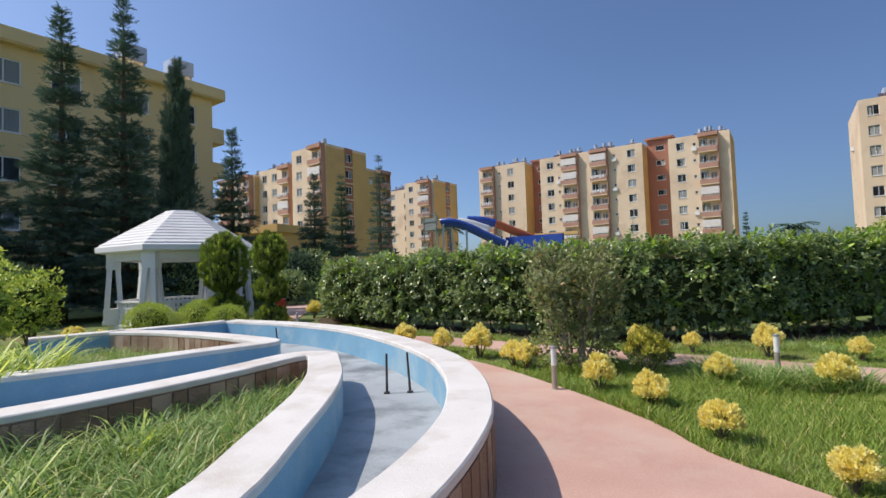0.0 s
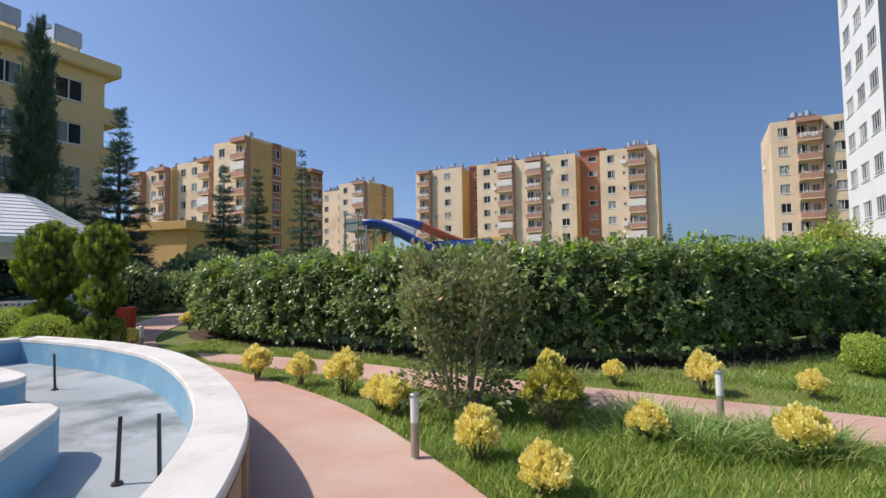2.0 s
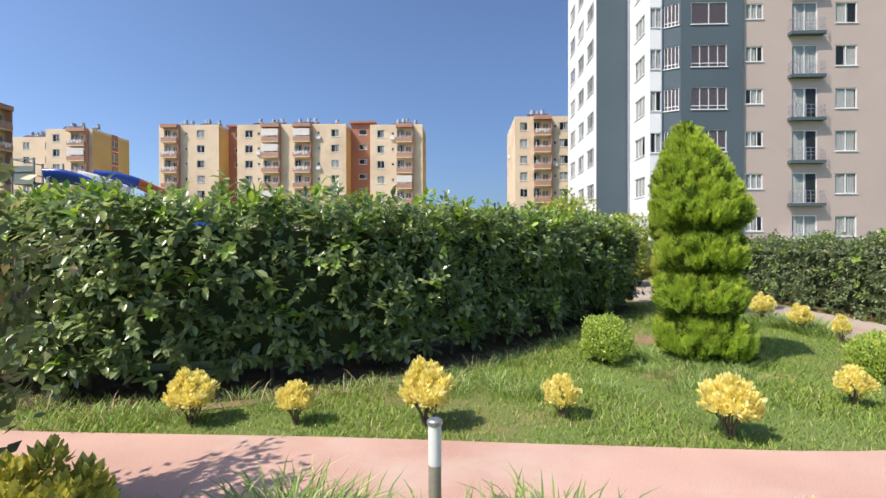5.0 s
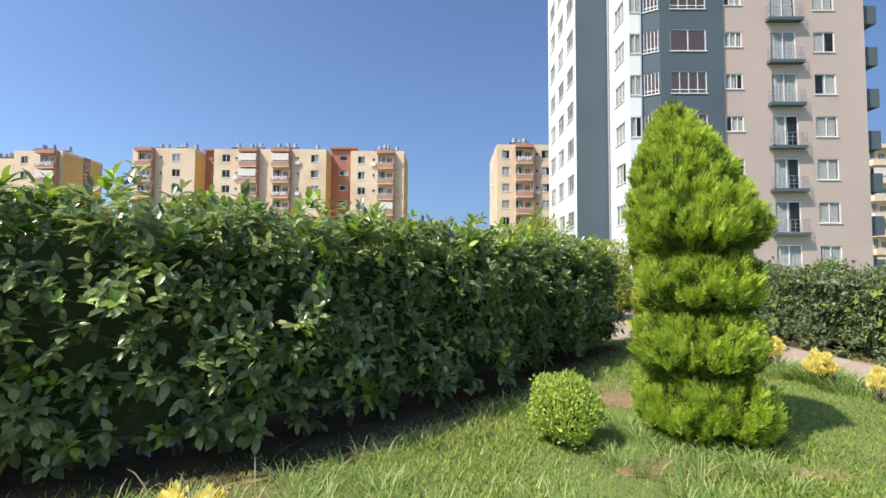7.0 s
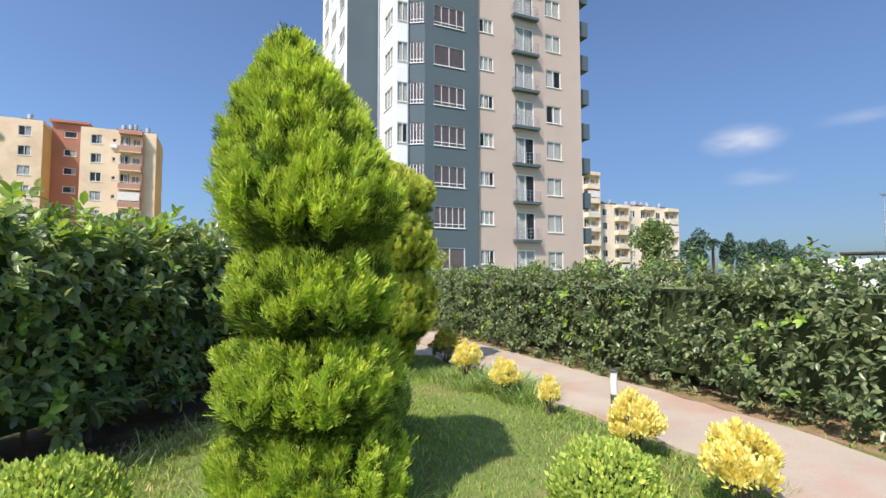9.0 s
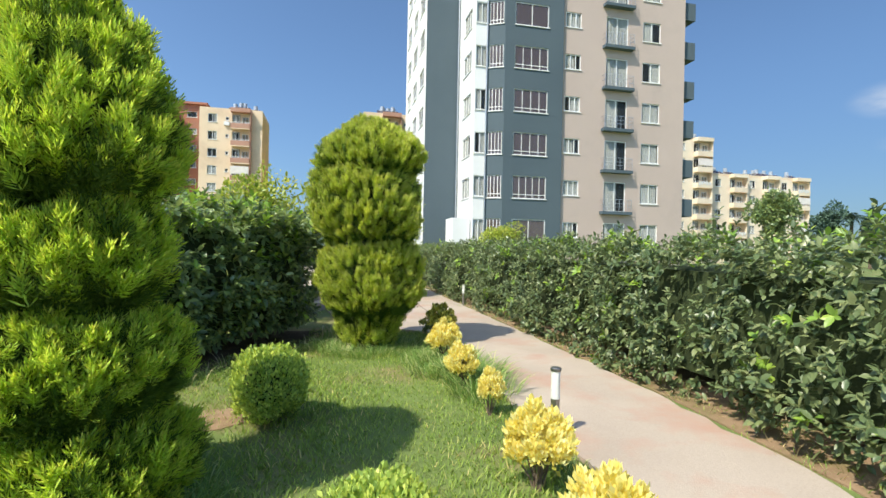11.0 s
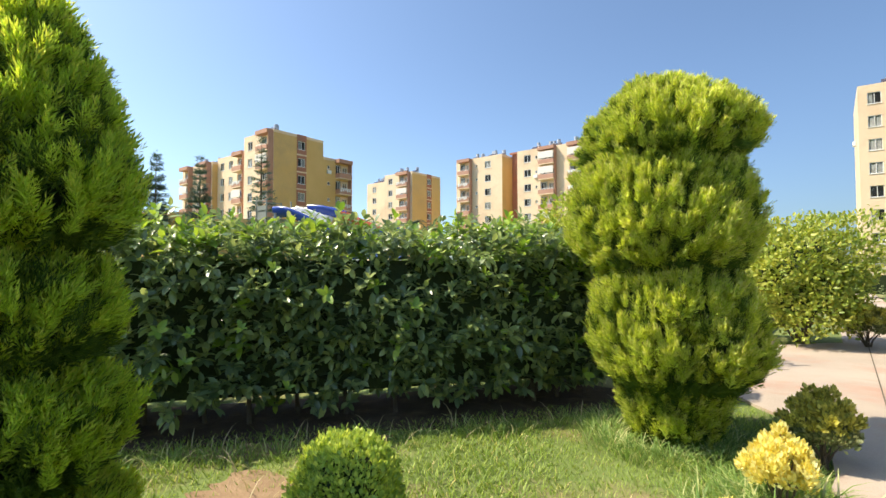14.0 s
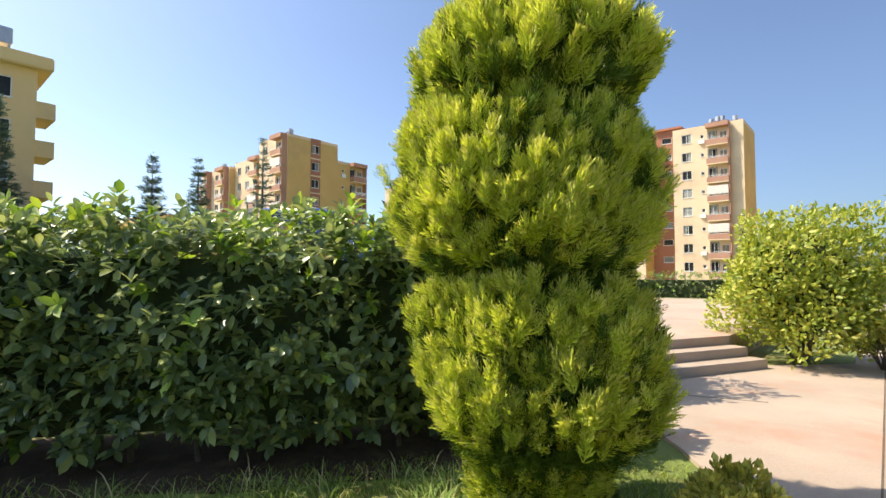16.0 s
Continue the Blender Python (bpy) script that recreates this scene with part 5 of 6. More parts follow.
def block(parent, x0, y0, x1, y1, top, floors, front, east, west, rnd, wall=M_CREAM, trim=None):
    """One wing of a block of flats. front, east: columns (kind, at, width) along the side; floors counted from the top."""
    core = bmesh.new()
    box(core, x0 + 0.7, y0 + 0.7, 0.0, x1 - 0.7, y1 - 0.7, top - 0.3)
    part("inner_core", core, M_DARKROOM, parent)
    roof = bmesh.new()
    box(roof, x0, y0, top - 0.25, x1, y1, top, 0.0)
    part("roof", roof, M_CREAM, parent)
    sides = [("front", (x0, y0, 0), 0, x1 - x0, front, wall), ("east", (x1, y0, 0), 90, y1 - y0, east, M_OCHRE), ("west", (x0, y1, 0), -90, y1 - y0, west, wall), ("back", (x1, y1, 0), 180, x1 - x0, [], wall)]
    for nm, org, turn, width, cols, mat in sides:
        holes, todo = [], []
        for kind_, at, w in cols:
            if kind_ == "stripe":
                continue
            for k in range(floors):
                zf = top - 0.3 - FLOOR_H * (k + 1)
                if zf < 0:
                    continue
                z0, z1 = {"win": (0.95, 2.35), "small": (1.4, 1.95), "bal": (0.02, 2.45)}[kind_]
                holes.append((at, at + w, zf + z0, zf + z1))
                todo.append((kind_, at, w, zf, zf + z0, z1 - z0))
        _, m = side(parent, org, turn, width, top - 0.25, mat, holes)
        for kind_, at, w in cols:
            if kind_ == "stripe":
                v, f = wall_with_holes(w, top + 0.25, [(a - at, b - at, c, d) for a, b, c, d in holes if at < a < at + w], 0.06)
                put("red_stripe", raw_mesh("red_stripe", v, f, M_BRICKRED), parent, m @ pose(at, -0.06, 0))
                for a, b, c, d in holes:
                    if at < a < at + w and d + 0.2 < top:
                        put("lintel", cached(("lintel", w), lambda bm: box(bm, 0, -0.12, 0, w, -0.062, 0.22), M_CREAM), parent, m @ pose(at, 0, c - 1.0))
            if kind_ == "bal":
                bm = bmesh.new()
                box(bm, at - 0.1, -1.15, top - 0.5, at + w + 0.1, -0.005, top + 0.15)
                part("balcony_roof", bm, trim or M_TERRA, parent, m=m)
                bm = bmesh.new()
                box(bm, at + w + 0.02, -0.9, 3, at + w + 0.16, -0.004, top)
                part("downpipe_wall", bm, trim or M_TERRA, parent, m=m)
        for kind_, at, w, zf, z, h in todo:
            if kind_ == "bal":
                balcony(parent, m @ pose(at, 0, zf), w, 1.1, rnd, trim)
                recess = put("recess_wall", cached(("recess_wall", w, h, wall.name), lambda bm: box(bm, w * 0.42, 0.1, 0, w, 0.2, h), wall), parent, m @ pose(at, 0, z))
                put("side_window", cached(("balcony_window", w), lambda bm: (box(bm, w * 0.55, 0.05, 0.95, w * 0.9, 0.096, 1.0), box(bm, w * 0.55, 0.05, 2.0, w * 0.9, 0.096, 2.05), box(bm, w * 0.55, 0.05, 1.0, w * 0.57, 0.096, 2.0), box(bm, w * 0.88, 0.05, 1.0, w * 0.9, 0.096, 2.0), box(bm, w * 0.715, 0.05, 1.0, w * 0.735, 0.096, 2.0)), M_FRAME), recess)
                put("pane", cached(("balcony_pane", w), lambda bm: box(bm, w * 0.57, 0.07, 1.0, w * 0.88, 0.09, 2.0), M_GLASS), recess)
                window(parent, m @ pose(at + 0.05, 0.12, zf + 0.05), w * 0.36, h - 0.1, 2, rnd)
            else:
                window(parent, m @ pose(at, 0, z), w, h, 2 if kind_ == "win" else 1, rnd)
                if kind_ == "small" and rnd.random() < 0.25:
                    put("air_conditioner", cached(("ac",), lambda bm: box(bm, 0, -0.35, 0, 0.85, -0.02, 0.6, 0.02), M_FRAME), parent, m @ pose(at - 0.2, 0, z - 0.9))
    # parapet rim and heaters
    bm = bmesh.new()
    for a in ((x0, y0, x1, y0 + 0.2), (x0, y1 - 0.2, x1, y1), (x0, y0 + 0.2, x0 + 0.2, y1 - 0.2), (x1 - 0.2, y0 + 0.2, x1, y1 - 0.2)):
        box(bm, a[0], a[1], top, a[2], a[3], top + 0.2)
    part("parapet_rim", bm, M_CREAM, parent)
    for _ in range(max(2, int((x1 - x0) / 2.2))):
        heater(parent, rnd.uniform(x0 + 1.2, x1 - 1.2), y0 + rnd.uniform(1.5, 3), top, rnd.uniform(-8, 8))


def stair_tower(parent, x0, y0, x1, y1, top, rnd):
    bm = bmesh.new()
    box(bm, x0 + 0.5, y0 + 0.5, 0, x1 - 0.5, y1, top - 0.3)
    part("inner_core", bm, M_DARKROOM, parent)
    w = x1 - x0
    holes = [(w * 0.35, w * 0.7, top - 2.2 - FLOOR_H * k, top - 1.2 - FLOOR_H * k) for k in range(8) if top - 2.2 - FLOOR_H * k > 0.5]
    _, m = side(parent, (x0, y0, 0), 0, w, top, M_BRICKRED, holes)
    for h in holes:
        window(parent, m @ pose(h[0], 0, h[2]), h[1] - h[0], h[3] - h[2], 1, rnd)
    bm = bmesh.new()
    box(bm, x0 - 0.3, y0 - 0.5, top, x1 + 0.3, y1 + 0.3, top + 0.35)
    part("stair_roof", bm, M_BRICKRED, parent)
    bm = bmesh.new()
    box(bm, x0, y0 + 0.05, top - 4, x0 + 0.2, y1, top)
    box(bm, x1 - 0.2, y0 + 0.05, top - 4, x1, y1, top)
    part("stair_cheek", bm, M_BRICKRED, parent)


rnd = random.Random(42)
flats = thing("apartment_block", "eight-storey ochre apartment block with red-trimmed balconies and rooftop heaters", "apartment building")
block(flats, -57.2, 98, -45.7, 112, 24.3, 8, [("bal", 1.0, 3.0), ("small", 5.0, 0.5), ("win", 7.3, 1.5)], [("small", 4, 0.5)], [], rnd)
stair_tower(flats, -45.7, 102, -42.2, 112, 24.95, rnd)
block(flats, -42.2, 98, -21.6, 112, 24.2, 8, [("win", 1.5, 1.5), ("small", 3.9, 0.5), ("bal", 5.0, 3.2), ("bal", 10.9, 3.2), ("small", 15.2, 0.5), ("win", 17.8, 1.5)], [], [], rnd)
stair_tower(flats, -21.6, 102, -17.1, 112, 25.4, rnd)
block(flats, -17.1, 98, -7.35, 107, 23.95, 8, [("win", 1.3, 1.4), ("small", 4.0, 0.5), ("bal", 5.0, 2.9)], [], [], rnd)

flats2 = thing("apartment_block", "eight-storey ochre apartment block partly hidden by the tower", "apartment building")
block(flats2, 9.0, 92, 30, 106, 23.6, 8, [("win", 0.9, 1.3), ("bal", 3.2, 2.8), ("small", 6.6, 0.5), ("win", 7.6, 1.5), ("bal", 12, 3.2)], [], [("small", 5, 0.5)], rnd)

flats3 = thing("apartment_block", "eight-storey ochre apartment block with a shaded gable and washing on balconies", "apartment building")
block(flats3, -71.2, 57, -62.4, 66.6, 23.3, 8, [("win", 1.2, 1.4), ("bal", 5.3, 3.2)], [("stripe", 4.2, 1.9), ("win", 4.45, 1.4)], [], rnd)
block(flats3, -83.0, 58.5, -71.0, 68, 21.6, 8, [("win", 1.0, 1.4), ("win", 4.0, 1.4), ("bal", 7.0, 3.0)], [], [], rnd)
block(flats3, -95.0, 57.5, -83.0, 68, 21.0, 8, [("bal", 1.0, 3.2), ("win", 6.0, 1.4), ("bal", 8.2, 3.2)], [], [], rnd)
block(flats3, -71.2, 66.7, -62.9, 73.2, 20.7, 7, [], [("small", 1.2, 0.5), ("bal", 3.0, 2.9)], [], rnd)

flats4 = thing("apartment_block", "far eight-storey ochre apartment block with curved balconies", "apartment building")
block(flats4, -79.6, 98.5, -70.5, 109, 23.9, 8, [("win", 1.3, 1.4), ("bal", 4.9, 3.4)], [("stripe", 5.2, 1.8), ("win", 5.4, 1.4)], [], rnd)
block(flats4, -88.5, 101, -79.6, 110, 23.0, 8, [("win", 2.0, 1.4), ("win", 6.5, 1.4)], [], [], rnd)

flats5 = thing("apartment_block", "distant cream apartment block with stacked balconies", "apartment building")
block(flats5, 63.0, 88, 72.3, 98, 22.6, 8, [("win", 2.0, 1.4), ("bal", 5.2, 3.2)], [], [], rnd, M_PALEWALL, M_PALEWALL)
block(flats5, 72.4, 89, 95, 99, 16.6, 6, [("win", 1.4, 1.3), ("bal", 4.6, 3.0), ("win", 9.0, 1.3), ("bal", 12.0, 3.0), ("win", 16.4, 1.3), ("bal", 19.0, 3.0)], [], [], rnd, M_PALEWALL, M_PALEWALL)

# ---- tower ----
tower = thing("tower_block", "tall beige, slate and white residential tower with glazed balconies", "tower building")
TH, T0, TN = 3.32, 1.45, 14
HT = T0 + TH * TN
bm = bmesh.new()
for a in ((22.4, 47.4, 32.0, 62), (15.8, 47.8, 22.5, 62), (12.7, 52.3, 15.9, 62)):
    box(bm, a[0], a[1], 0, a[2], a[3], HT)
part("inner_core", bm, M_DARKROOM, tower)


def tower_side(p, q, material, cols, pane=None, base=0.0):
    """One face of the tower from p to q in the plan (seen from outside, left to right)."""
    w = math.hypot(q[0] - p[0], q[1] - p[1])
    turn = math.degrees(math.atan2(q[1] - p[1], q[0] - p[0]))
    holes, todo = [], []
    for kind_, at, cw, z0, z1 in cols:
        for k in range(TN):
            zf = T0 + TH * k
            holes.append((at, at + cw, zf + z0, zf + z1))
            todo.append((kind_, at, cw, zf, zf + z0, z1 - z0))
    _, m = side(tower, (*p, base), turn, w, HT, material, holes)
    for kind_, at, cw, zf, z, h in todo:
        tint = M_GLASS_TINT if (4 <= kind_ < 10 and rnd.random() < 0.8) else None
        panes = rnd.choice((4, 4, 5, 2)) if kind_ == 5 else kind_
        win = window(tower, m @ pose(at, 0, z), cw, h, panes if kind_ < 10 else 2, rnd, tint, 0.25 if kind_ >= 4 and kind_ < 10 else 0.95)
        if kind_ == 10:
            b = put("balcony", cached(("tower_balcony",), lambda bm: box(bm, -0.35, -0.5, -0.24, cw + 0.35, 0.1, 0.0), M_SLATE), tower, m @ pose(at, 0, z))

            def railing(bm):
                for zz in (0.35, 0.62, 0.95):
                    box(bm, -0.3, -0.46, zz, cw + 0.3, -0.44, zz + 0.025)
                for k in range(8):
                    x = -0.3 + (cw + 0.57) * k / 7
                    box(bm, x, -0.465, 0, x + 0.022, -0.435, 0.95)
                for x in (-0.3, cw + 0.27):
                    box(bm, x, -0.46, 0.92, x + 0.03, 0, 0.95)
                    box(bm, x, -0.46, 0.5, x + 0.03, 0, 0.53)

            put("railing", cached(("tower_railing",), railing, M_STEEL), b)
    return m


tower_side((21.7, 46.5), (32.8, 46.5), M_BEIGE, [(3, 0.3, 1.35, 1.25, 2.45), (10, 3.85, 1.95, 0.1, 2.5), (2, 7.15, 1.65, 0.85, 2.45)])
tower_side((16.9, 46.25), (21.7, 46.25), M_SLATE, [(5, 0.8, 2.75, 0.82, 2.55)])
tower_side((15.75, 46.9), (16.9, 46.25), M_SLATE, [(4, 0.12, 1.08, 0.82, 2.55)])
tower_side((14.75, 46.9), (15.75, 46.9), M_WHITE, [(2, 0.06, 0.88, 0.9, 2.5)])
tower_side((14.7, 51.5), (14.75, 46.9), M_WHITE, [(3, 1.4, 2.2, 0.9, 2.5)])
tower_side((11.8, 51.5), (14.7, 51.5), M_SLATE, [])
tower_side((11.8, 63.0), (11.8, 51.5), M_WHITE, [(4, 1.0, 2.4, 0.9, 2.5), (4, 4.6, 2.4, 0.9, 2.5), (4, 8.2, 2.4, 0.9, 2.5)])
tower_side((32.8, 46.5), (32.8, 62), M_BEIGE, [(2, 9, 1.6, 0.9, 2.45)])
bm = bmesh.new()
box(bm, 21.7, 46.3, 0.0, 21.74, 46.52, HT)
part("return_wall", bm, M_SLATE, tower)
for k in range(TN):
    b = put("side_balcony", cached(("side_balcony",), lambda bm: (box(bm, 0, 0, -0.2, 1.3, 4.2, 0.0), box(bm, 1.22, 0, 0.0, 1.3, 4.2, 1.25), box(bm, 0, 0, 0, 1.22, 0.08, 1.25)), M_SLATE), tower, pose(32.82, 46.9, T0 + TH * k + 0.2))
    put("side_window", cached(("side_win",), lambda bm: box(bm, 0, 0.4, 0.05, 0.02, 2.8, 2.4), M_GLASS), b)
bm = bmesh.new()
for poly in ([(21.7, 46.5), (32.8, 46.5), (32.8, 63), (11.8, 63), (11.8, 51.5), (14.7, 51.5), (14.75, 46.9), (15.75, 46.9), (16.9, 46.25), (21.7, 46.25)],):
    bm.faces.new([bm.verts.new((x, y, HT)) for x, y in poly])
part("roof", bm, M_BEIGE, tower)
bm = bmesh.new()
box(bm, 13.3, 47.2, 0, 14.65, 49.5, 4.0)
part("entrance_block", bm, M_WHITE, tower)
bm = bmesh.new()
box(bm, 24.6, 45.4, 1.5, 27.2, 46.5, 2.2)
part("canopy", bm, M_FRAME, tower)
bm = bmesh.new()
for x, y in ((14.55, 51.3), (15.65, 46.8)):
    tube(bm, (x, y, 0), (x, y, HT), 0.06, 0.06, 8)
part("downpipe", bm, M_STEEL, tower)

# ---- low hotel wing ----
hotel = thing("hotel_building", "four-storey ochre building with balconies and rooftop heaters", "building")
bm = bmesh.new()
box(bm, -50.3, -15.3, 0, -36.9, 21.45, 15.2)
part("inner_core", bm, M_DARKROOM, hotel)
holes = []
for a in (2.0, 6.2, 9.6, 13.6, 17.4, 21.3, 24.9, 27.9, 31.9, 35.2):
    for z in (1.7, 4.75, 7.55, 10.35, 13.2):
        holes.append((a, a + 1.6, z, z + 1.4))
_, m = side(hotel, (-36.2, -15.95, 0), 90, 38.1, 15.4, M_HOTEL, holes)
for h in holes:
    window(hotel, m @ pose(h[0], 0, h[2]), 1.6, 1.4, 2, rnd)
holes = [(a, a + 1.6, z, z + 2.0) for a in (11.0, 6.0) for z in (1.0, 4.1, 6.9, 9.7, 12.6)]
_, m = side(hotel, (-36.2, 22.15, 0), 180, 15, 15.4, M_HOTEL, holes)
for h in holes:
    window(hotel, m @ pose(h[0], 0, h[2]), 1.6, 2.0, 2, rnd)
for z in (1.2, 4.1, 6.9, 9.7, 12.4):
    put("end_balcony", cached(("end_balcony",), lambda bm: (box(bm, 0, 0, -0.2, 3.2, 1.1, 0.0), box(bm, 0, 0.98, 0, 3.2, 1.1, 0.95, 0.02), box(bm, 3.08, 0, 0, 3.2, 0.98, 0.95), box(bm, 0, 0, 0, 0.12, 0.98, 0.95)), M_HOTEL), hotel, pose(-39.6, 22.15, z))
bm = bmesh.new()
box(bm, -51, -16.5, 15.4, -35.6, 22.95, 16.3, 0.08)
part("cornice", bm, M_HOTEL, hotel)
bm = bmesh.new()
box(bm, -51.0, -15.95, 0, -50.95, 22.15, 15.4)
part("back_wall", bm, M_HOTEL, hotel)
for y in (16.7, 20.0):
    put("solar_heater", cached(("hotel_heater",), lambda bm: (box(bm, -0.7, -0.8, 0.5, 0.7, 0.8, 1.6, 0.05), box(bm, -0.6, -0.7, 0, -0.5, -0.6, 0.5), box(bm, 0.5, 0.6, 0, 0.6, 0.7, 0.5), box(bm, -0.6, 0.6, 0, -0.5, 0.7, 0.5), box(bm, 0.5, -0.7, 0, 0.6, -0.6, 0.5)), M_STEEL), hotel, pose(-37.0, y, 16.3))
shed = thing("pump_house", "low ochre flat-roofed outbuilding behind the garden", "outbuilding", pose(-49.5, 37.5, 0, 0, 0, 10) @ Matrix.Scale(1.2, 4))
bm = bmesh.new()
box(bm, -5, -4, 0, 4, 5, 5.2)
part("wall", bm, M_OCHRE, shed)
bm = bmesh.new()
box(bm, -5.4, -4.4, 5.2, 4.4, 5.4, 5.9, 0.04)
part("roof", bm, M_OCHRE, shed)
bm = bmesh.new()
box(bm, 4.0, 0.2, 3.6, 4.03, 1.2, 4.3)
part("window", bm, M_GLASS, shed)

# ---- water slide ----
slide = thing("water_slide", "blue, white and red fibreglass water slide on steel posts", "water slide", pose(-20.3, 31.0, 0.0) @ Matrix.Diagonal((0.8, 1, 0.98, 1)))


def flume(pts, r, material, name="flume"):
    line = np.array(pts, float)
    t = smooth_line(line, 0.5)
    d = unit(np.gradient(t, axis=0))
    s = unit(np.cross(d, (0, 0, 1.0)))
    u = np.cross(s, d)
    v, f = [], []
    angs = np.linspace(-1.75, 1.75, 13)
    for p, a, b in zip(t, s, u):
        for rr in (r, r - 0.05):
            v += [tuple(p + rr * (math.sin(q) * a - math.cos(q) * b)) for q in angs]
    k = len(angs)
    for i in range(len(t) - 1):
        o, n = i * 2 * k, (i + 1) * 2 * k
        for j in range(k - 1):
            f += [(o + j, o + j + 1, n + j + 1, n + j), (o + k + j + 1, o + k + j, n + k + j, n + k + j + 1)]
        f += [(o, n, n + k, o + k), (o + k - 1, o + 2 * k - 1, n + 2 * k - 1, n + k - 1)]
    put(name, raw_mesh(name, v, f, material, True), slide)


flume([(-0.65, 0, 5.42), (0.5, 0.1, 5.38), (1.7, 0.5, 5.0), (3.0, 1.1, 4.35), (4.6, 1.8, 3.6)], 0.56, M_SLIDE_BLUE)
flume([(-0.6, 0, 5.44), (0.5, 0.1, 5.40), (1.7, 0.5, 5.02), (3.0, 1.1, 4.37), (4.6, 1.8, 3.62)], 0.5, M_SLIDE_WHITE, "flume_lining")
flume([(1.0, 1.5, 5.62), (2.4, 1.8, 5.5), (3.5, 2.2, 5.2)], 0.5, M_SLIDE_BLUE)
flume([(3.4, 2.15, 5.22), (4.8, 2.9, 4.6), (6.6, 3.8, 3.9)], 0.5, M_SLIDE_RED)
flume([(0.6, 0.8, 5.5), (1.6, 1.0, 5.3), (3.0, 1.6, 4.8)], 0.4, M_SLIDE_WHITE)
bm = bmesh.new()
box(bm, 4.0, 2.4, 2.2, 9.5, 2.7, 4.0, 0.04)
part("side_board", bm, M_SLIDE_BLUE, slide)
bm = bmesh.new()
box(bm, 5.5, 3.2, 3.9, 10.5, 3.4, 4.15, 0.03)
part("yellow_rail", bm, M_OCHRE, slide)
for x, y, h in ((-0.3, -0.5, 5.1), (-0.3, 0.6, 5.1), (1.6, 0.2, 4.9), (3.4, 1.0, 4.1), (5.2, 1.7, 3.3), (7.2, 2.6, 2.6), (9.2, 2.6, 2.4)):
    bm = bmesh.new()
    tube(bm, (x, y, 0), (x, y, h), 0.09, 0.09, 10)
    part("post", bm, M_STEEL, slide)
bm = bmesh.new()
box(bm, -2.2, -0.9, 4.7, -0.75, 0.9, 4.8)
box(bm, -2.16, -0.86, 4.8, -0.8, -0.84, 5.6)
for x in (-2.2, -0.83):
    for y in (-0.9, 0.85):
        box(bm, x, y, 0, x + 0.08, y + 0.08, 6.0)
for z in (5.3, 5.9):
    box(bm, -2.2, -0.9, z, -0.75, -0.86, z + 0.05)
    box(bm, -2.2, -0.9, z, -2.16, 0.9, z + 0.05)
part("start_platform", bm, M_GREYPAINT, slide)

# ---- dark conifers and far trees ----
def pine(x, y, h, r0, whorls, seed, sparse=1.0, label="tall dark conifer with layered drooping branches"):
    t = thing("conifer_tree", label, "tree", pose(x, y, 0), "dark conifers")
    r = np.random.default_rng(seed)
    bm = bmesh.new()
    tube(bm, (0, 0, -0.1), (0, 0, h * 0.98), 0.018 * h, 0.01, 10)
    part("trunk", bm, M_TRUNK, t)
    bm = bmesh.new()
    P, A, S = [], [], []
    for k in range(whorls):
        q = k / (whorls - 1)
        z = h * (0.06 + 0.92 * q) + r.normal() * 0.1
        n = max(3, int((7 - 3 * q) * sparse + r.random()))
        a0 = r.random() * 6.28
        for i in range(n):
            a = a0 + i * 6.28 / n + r.normal() * 0.2
            ln = r0 * (1 - q) ** 1.05 * (0.6 + 0.65 * r.random()) + 0.14
            b = np.array((0, 0, z))
            tip = np.array((ln * math.cos(a), ln * math.sin(a), z - ln * (0.18 - 0.35 * q) + 0.05))
            tube(bm, b, tip, 0.02 + 0.008 * ln, 0.006, 4)
            m_ = int((10 + 18 * ln) * 1.6)
            u = r.random((m_, 1)) ** 0.7
            p = b + (tip - b) * u
            sidew = np.array((-math.sin(a), math.cos(a), 0))
            sg = r.normal(size=(m_, 1)) * 0.7
            P.append(p + sidew * sg * 0.16 * ln + (0, 0, 0.02) + r.normal(size=(m_, 3)) * 0.08)
            A.append(unit((tip - b)) * 0.8 + sidew * sg + r.normal(size=(m_, 3)) * 0.25 + (0, 0, 0.12))
            S.append((0.17 + 0.12 * ln) * (0.7 + 0.6 * r.random(m_)))
    tagged(part("branch_work", bm, M_TRUNK, t), kind="stuff")
    P, A, S = np.vstack(P), np.vstack(A), np.concatenate(S)
    leaves("needles", P, A, np.tile((0, 0, 1.0), (len(P), 1)) + r.normal(size=P.shape) * 0.5, S * 1.25, NEEDLES, L_PINE, t)


pine(-25.4, 9.15, 13.6, 1.9, 34, 201)
pine(-24.5, 11.2, 14.7, 2.0, 36, 202)
pine(-29.2, 19.4, 11.3, 1.9, 30, 203)
pine(-31.4, 27.9, 9.8, 2.0, 26, 204)
pine(-31.6, 31.1, 10.0, 1.8, 26, 205)
pine(-32.2, 36.6, 13.1, 1.9, 24, 206, 0.6, "thin sparse conifer with bare upper stem")
pine(-26.8, 6.3, 10.5, 2.2, 28, 207)
pine(-27.0, 15.8, 7.0, 2.2, 20, 209)
pine(-26.5, 13.8, 6.0, 2.2, 18, 210)
conifer("slim dark columnar cypress", -24.6, 13.6, [(0.3, 0.3), (1.5, 0.6), (4, 0.72), (8, 0.66), (11, 0.45), (12.5, 0.12)], 2600, 221, group="dark conifers", size=0.6, mats=(L_PINE, L_PINE, L_PINE))
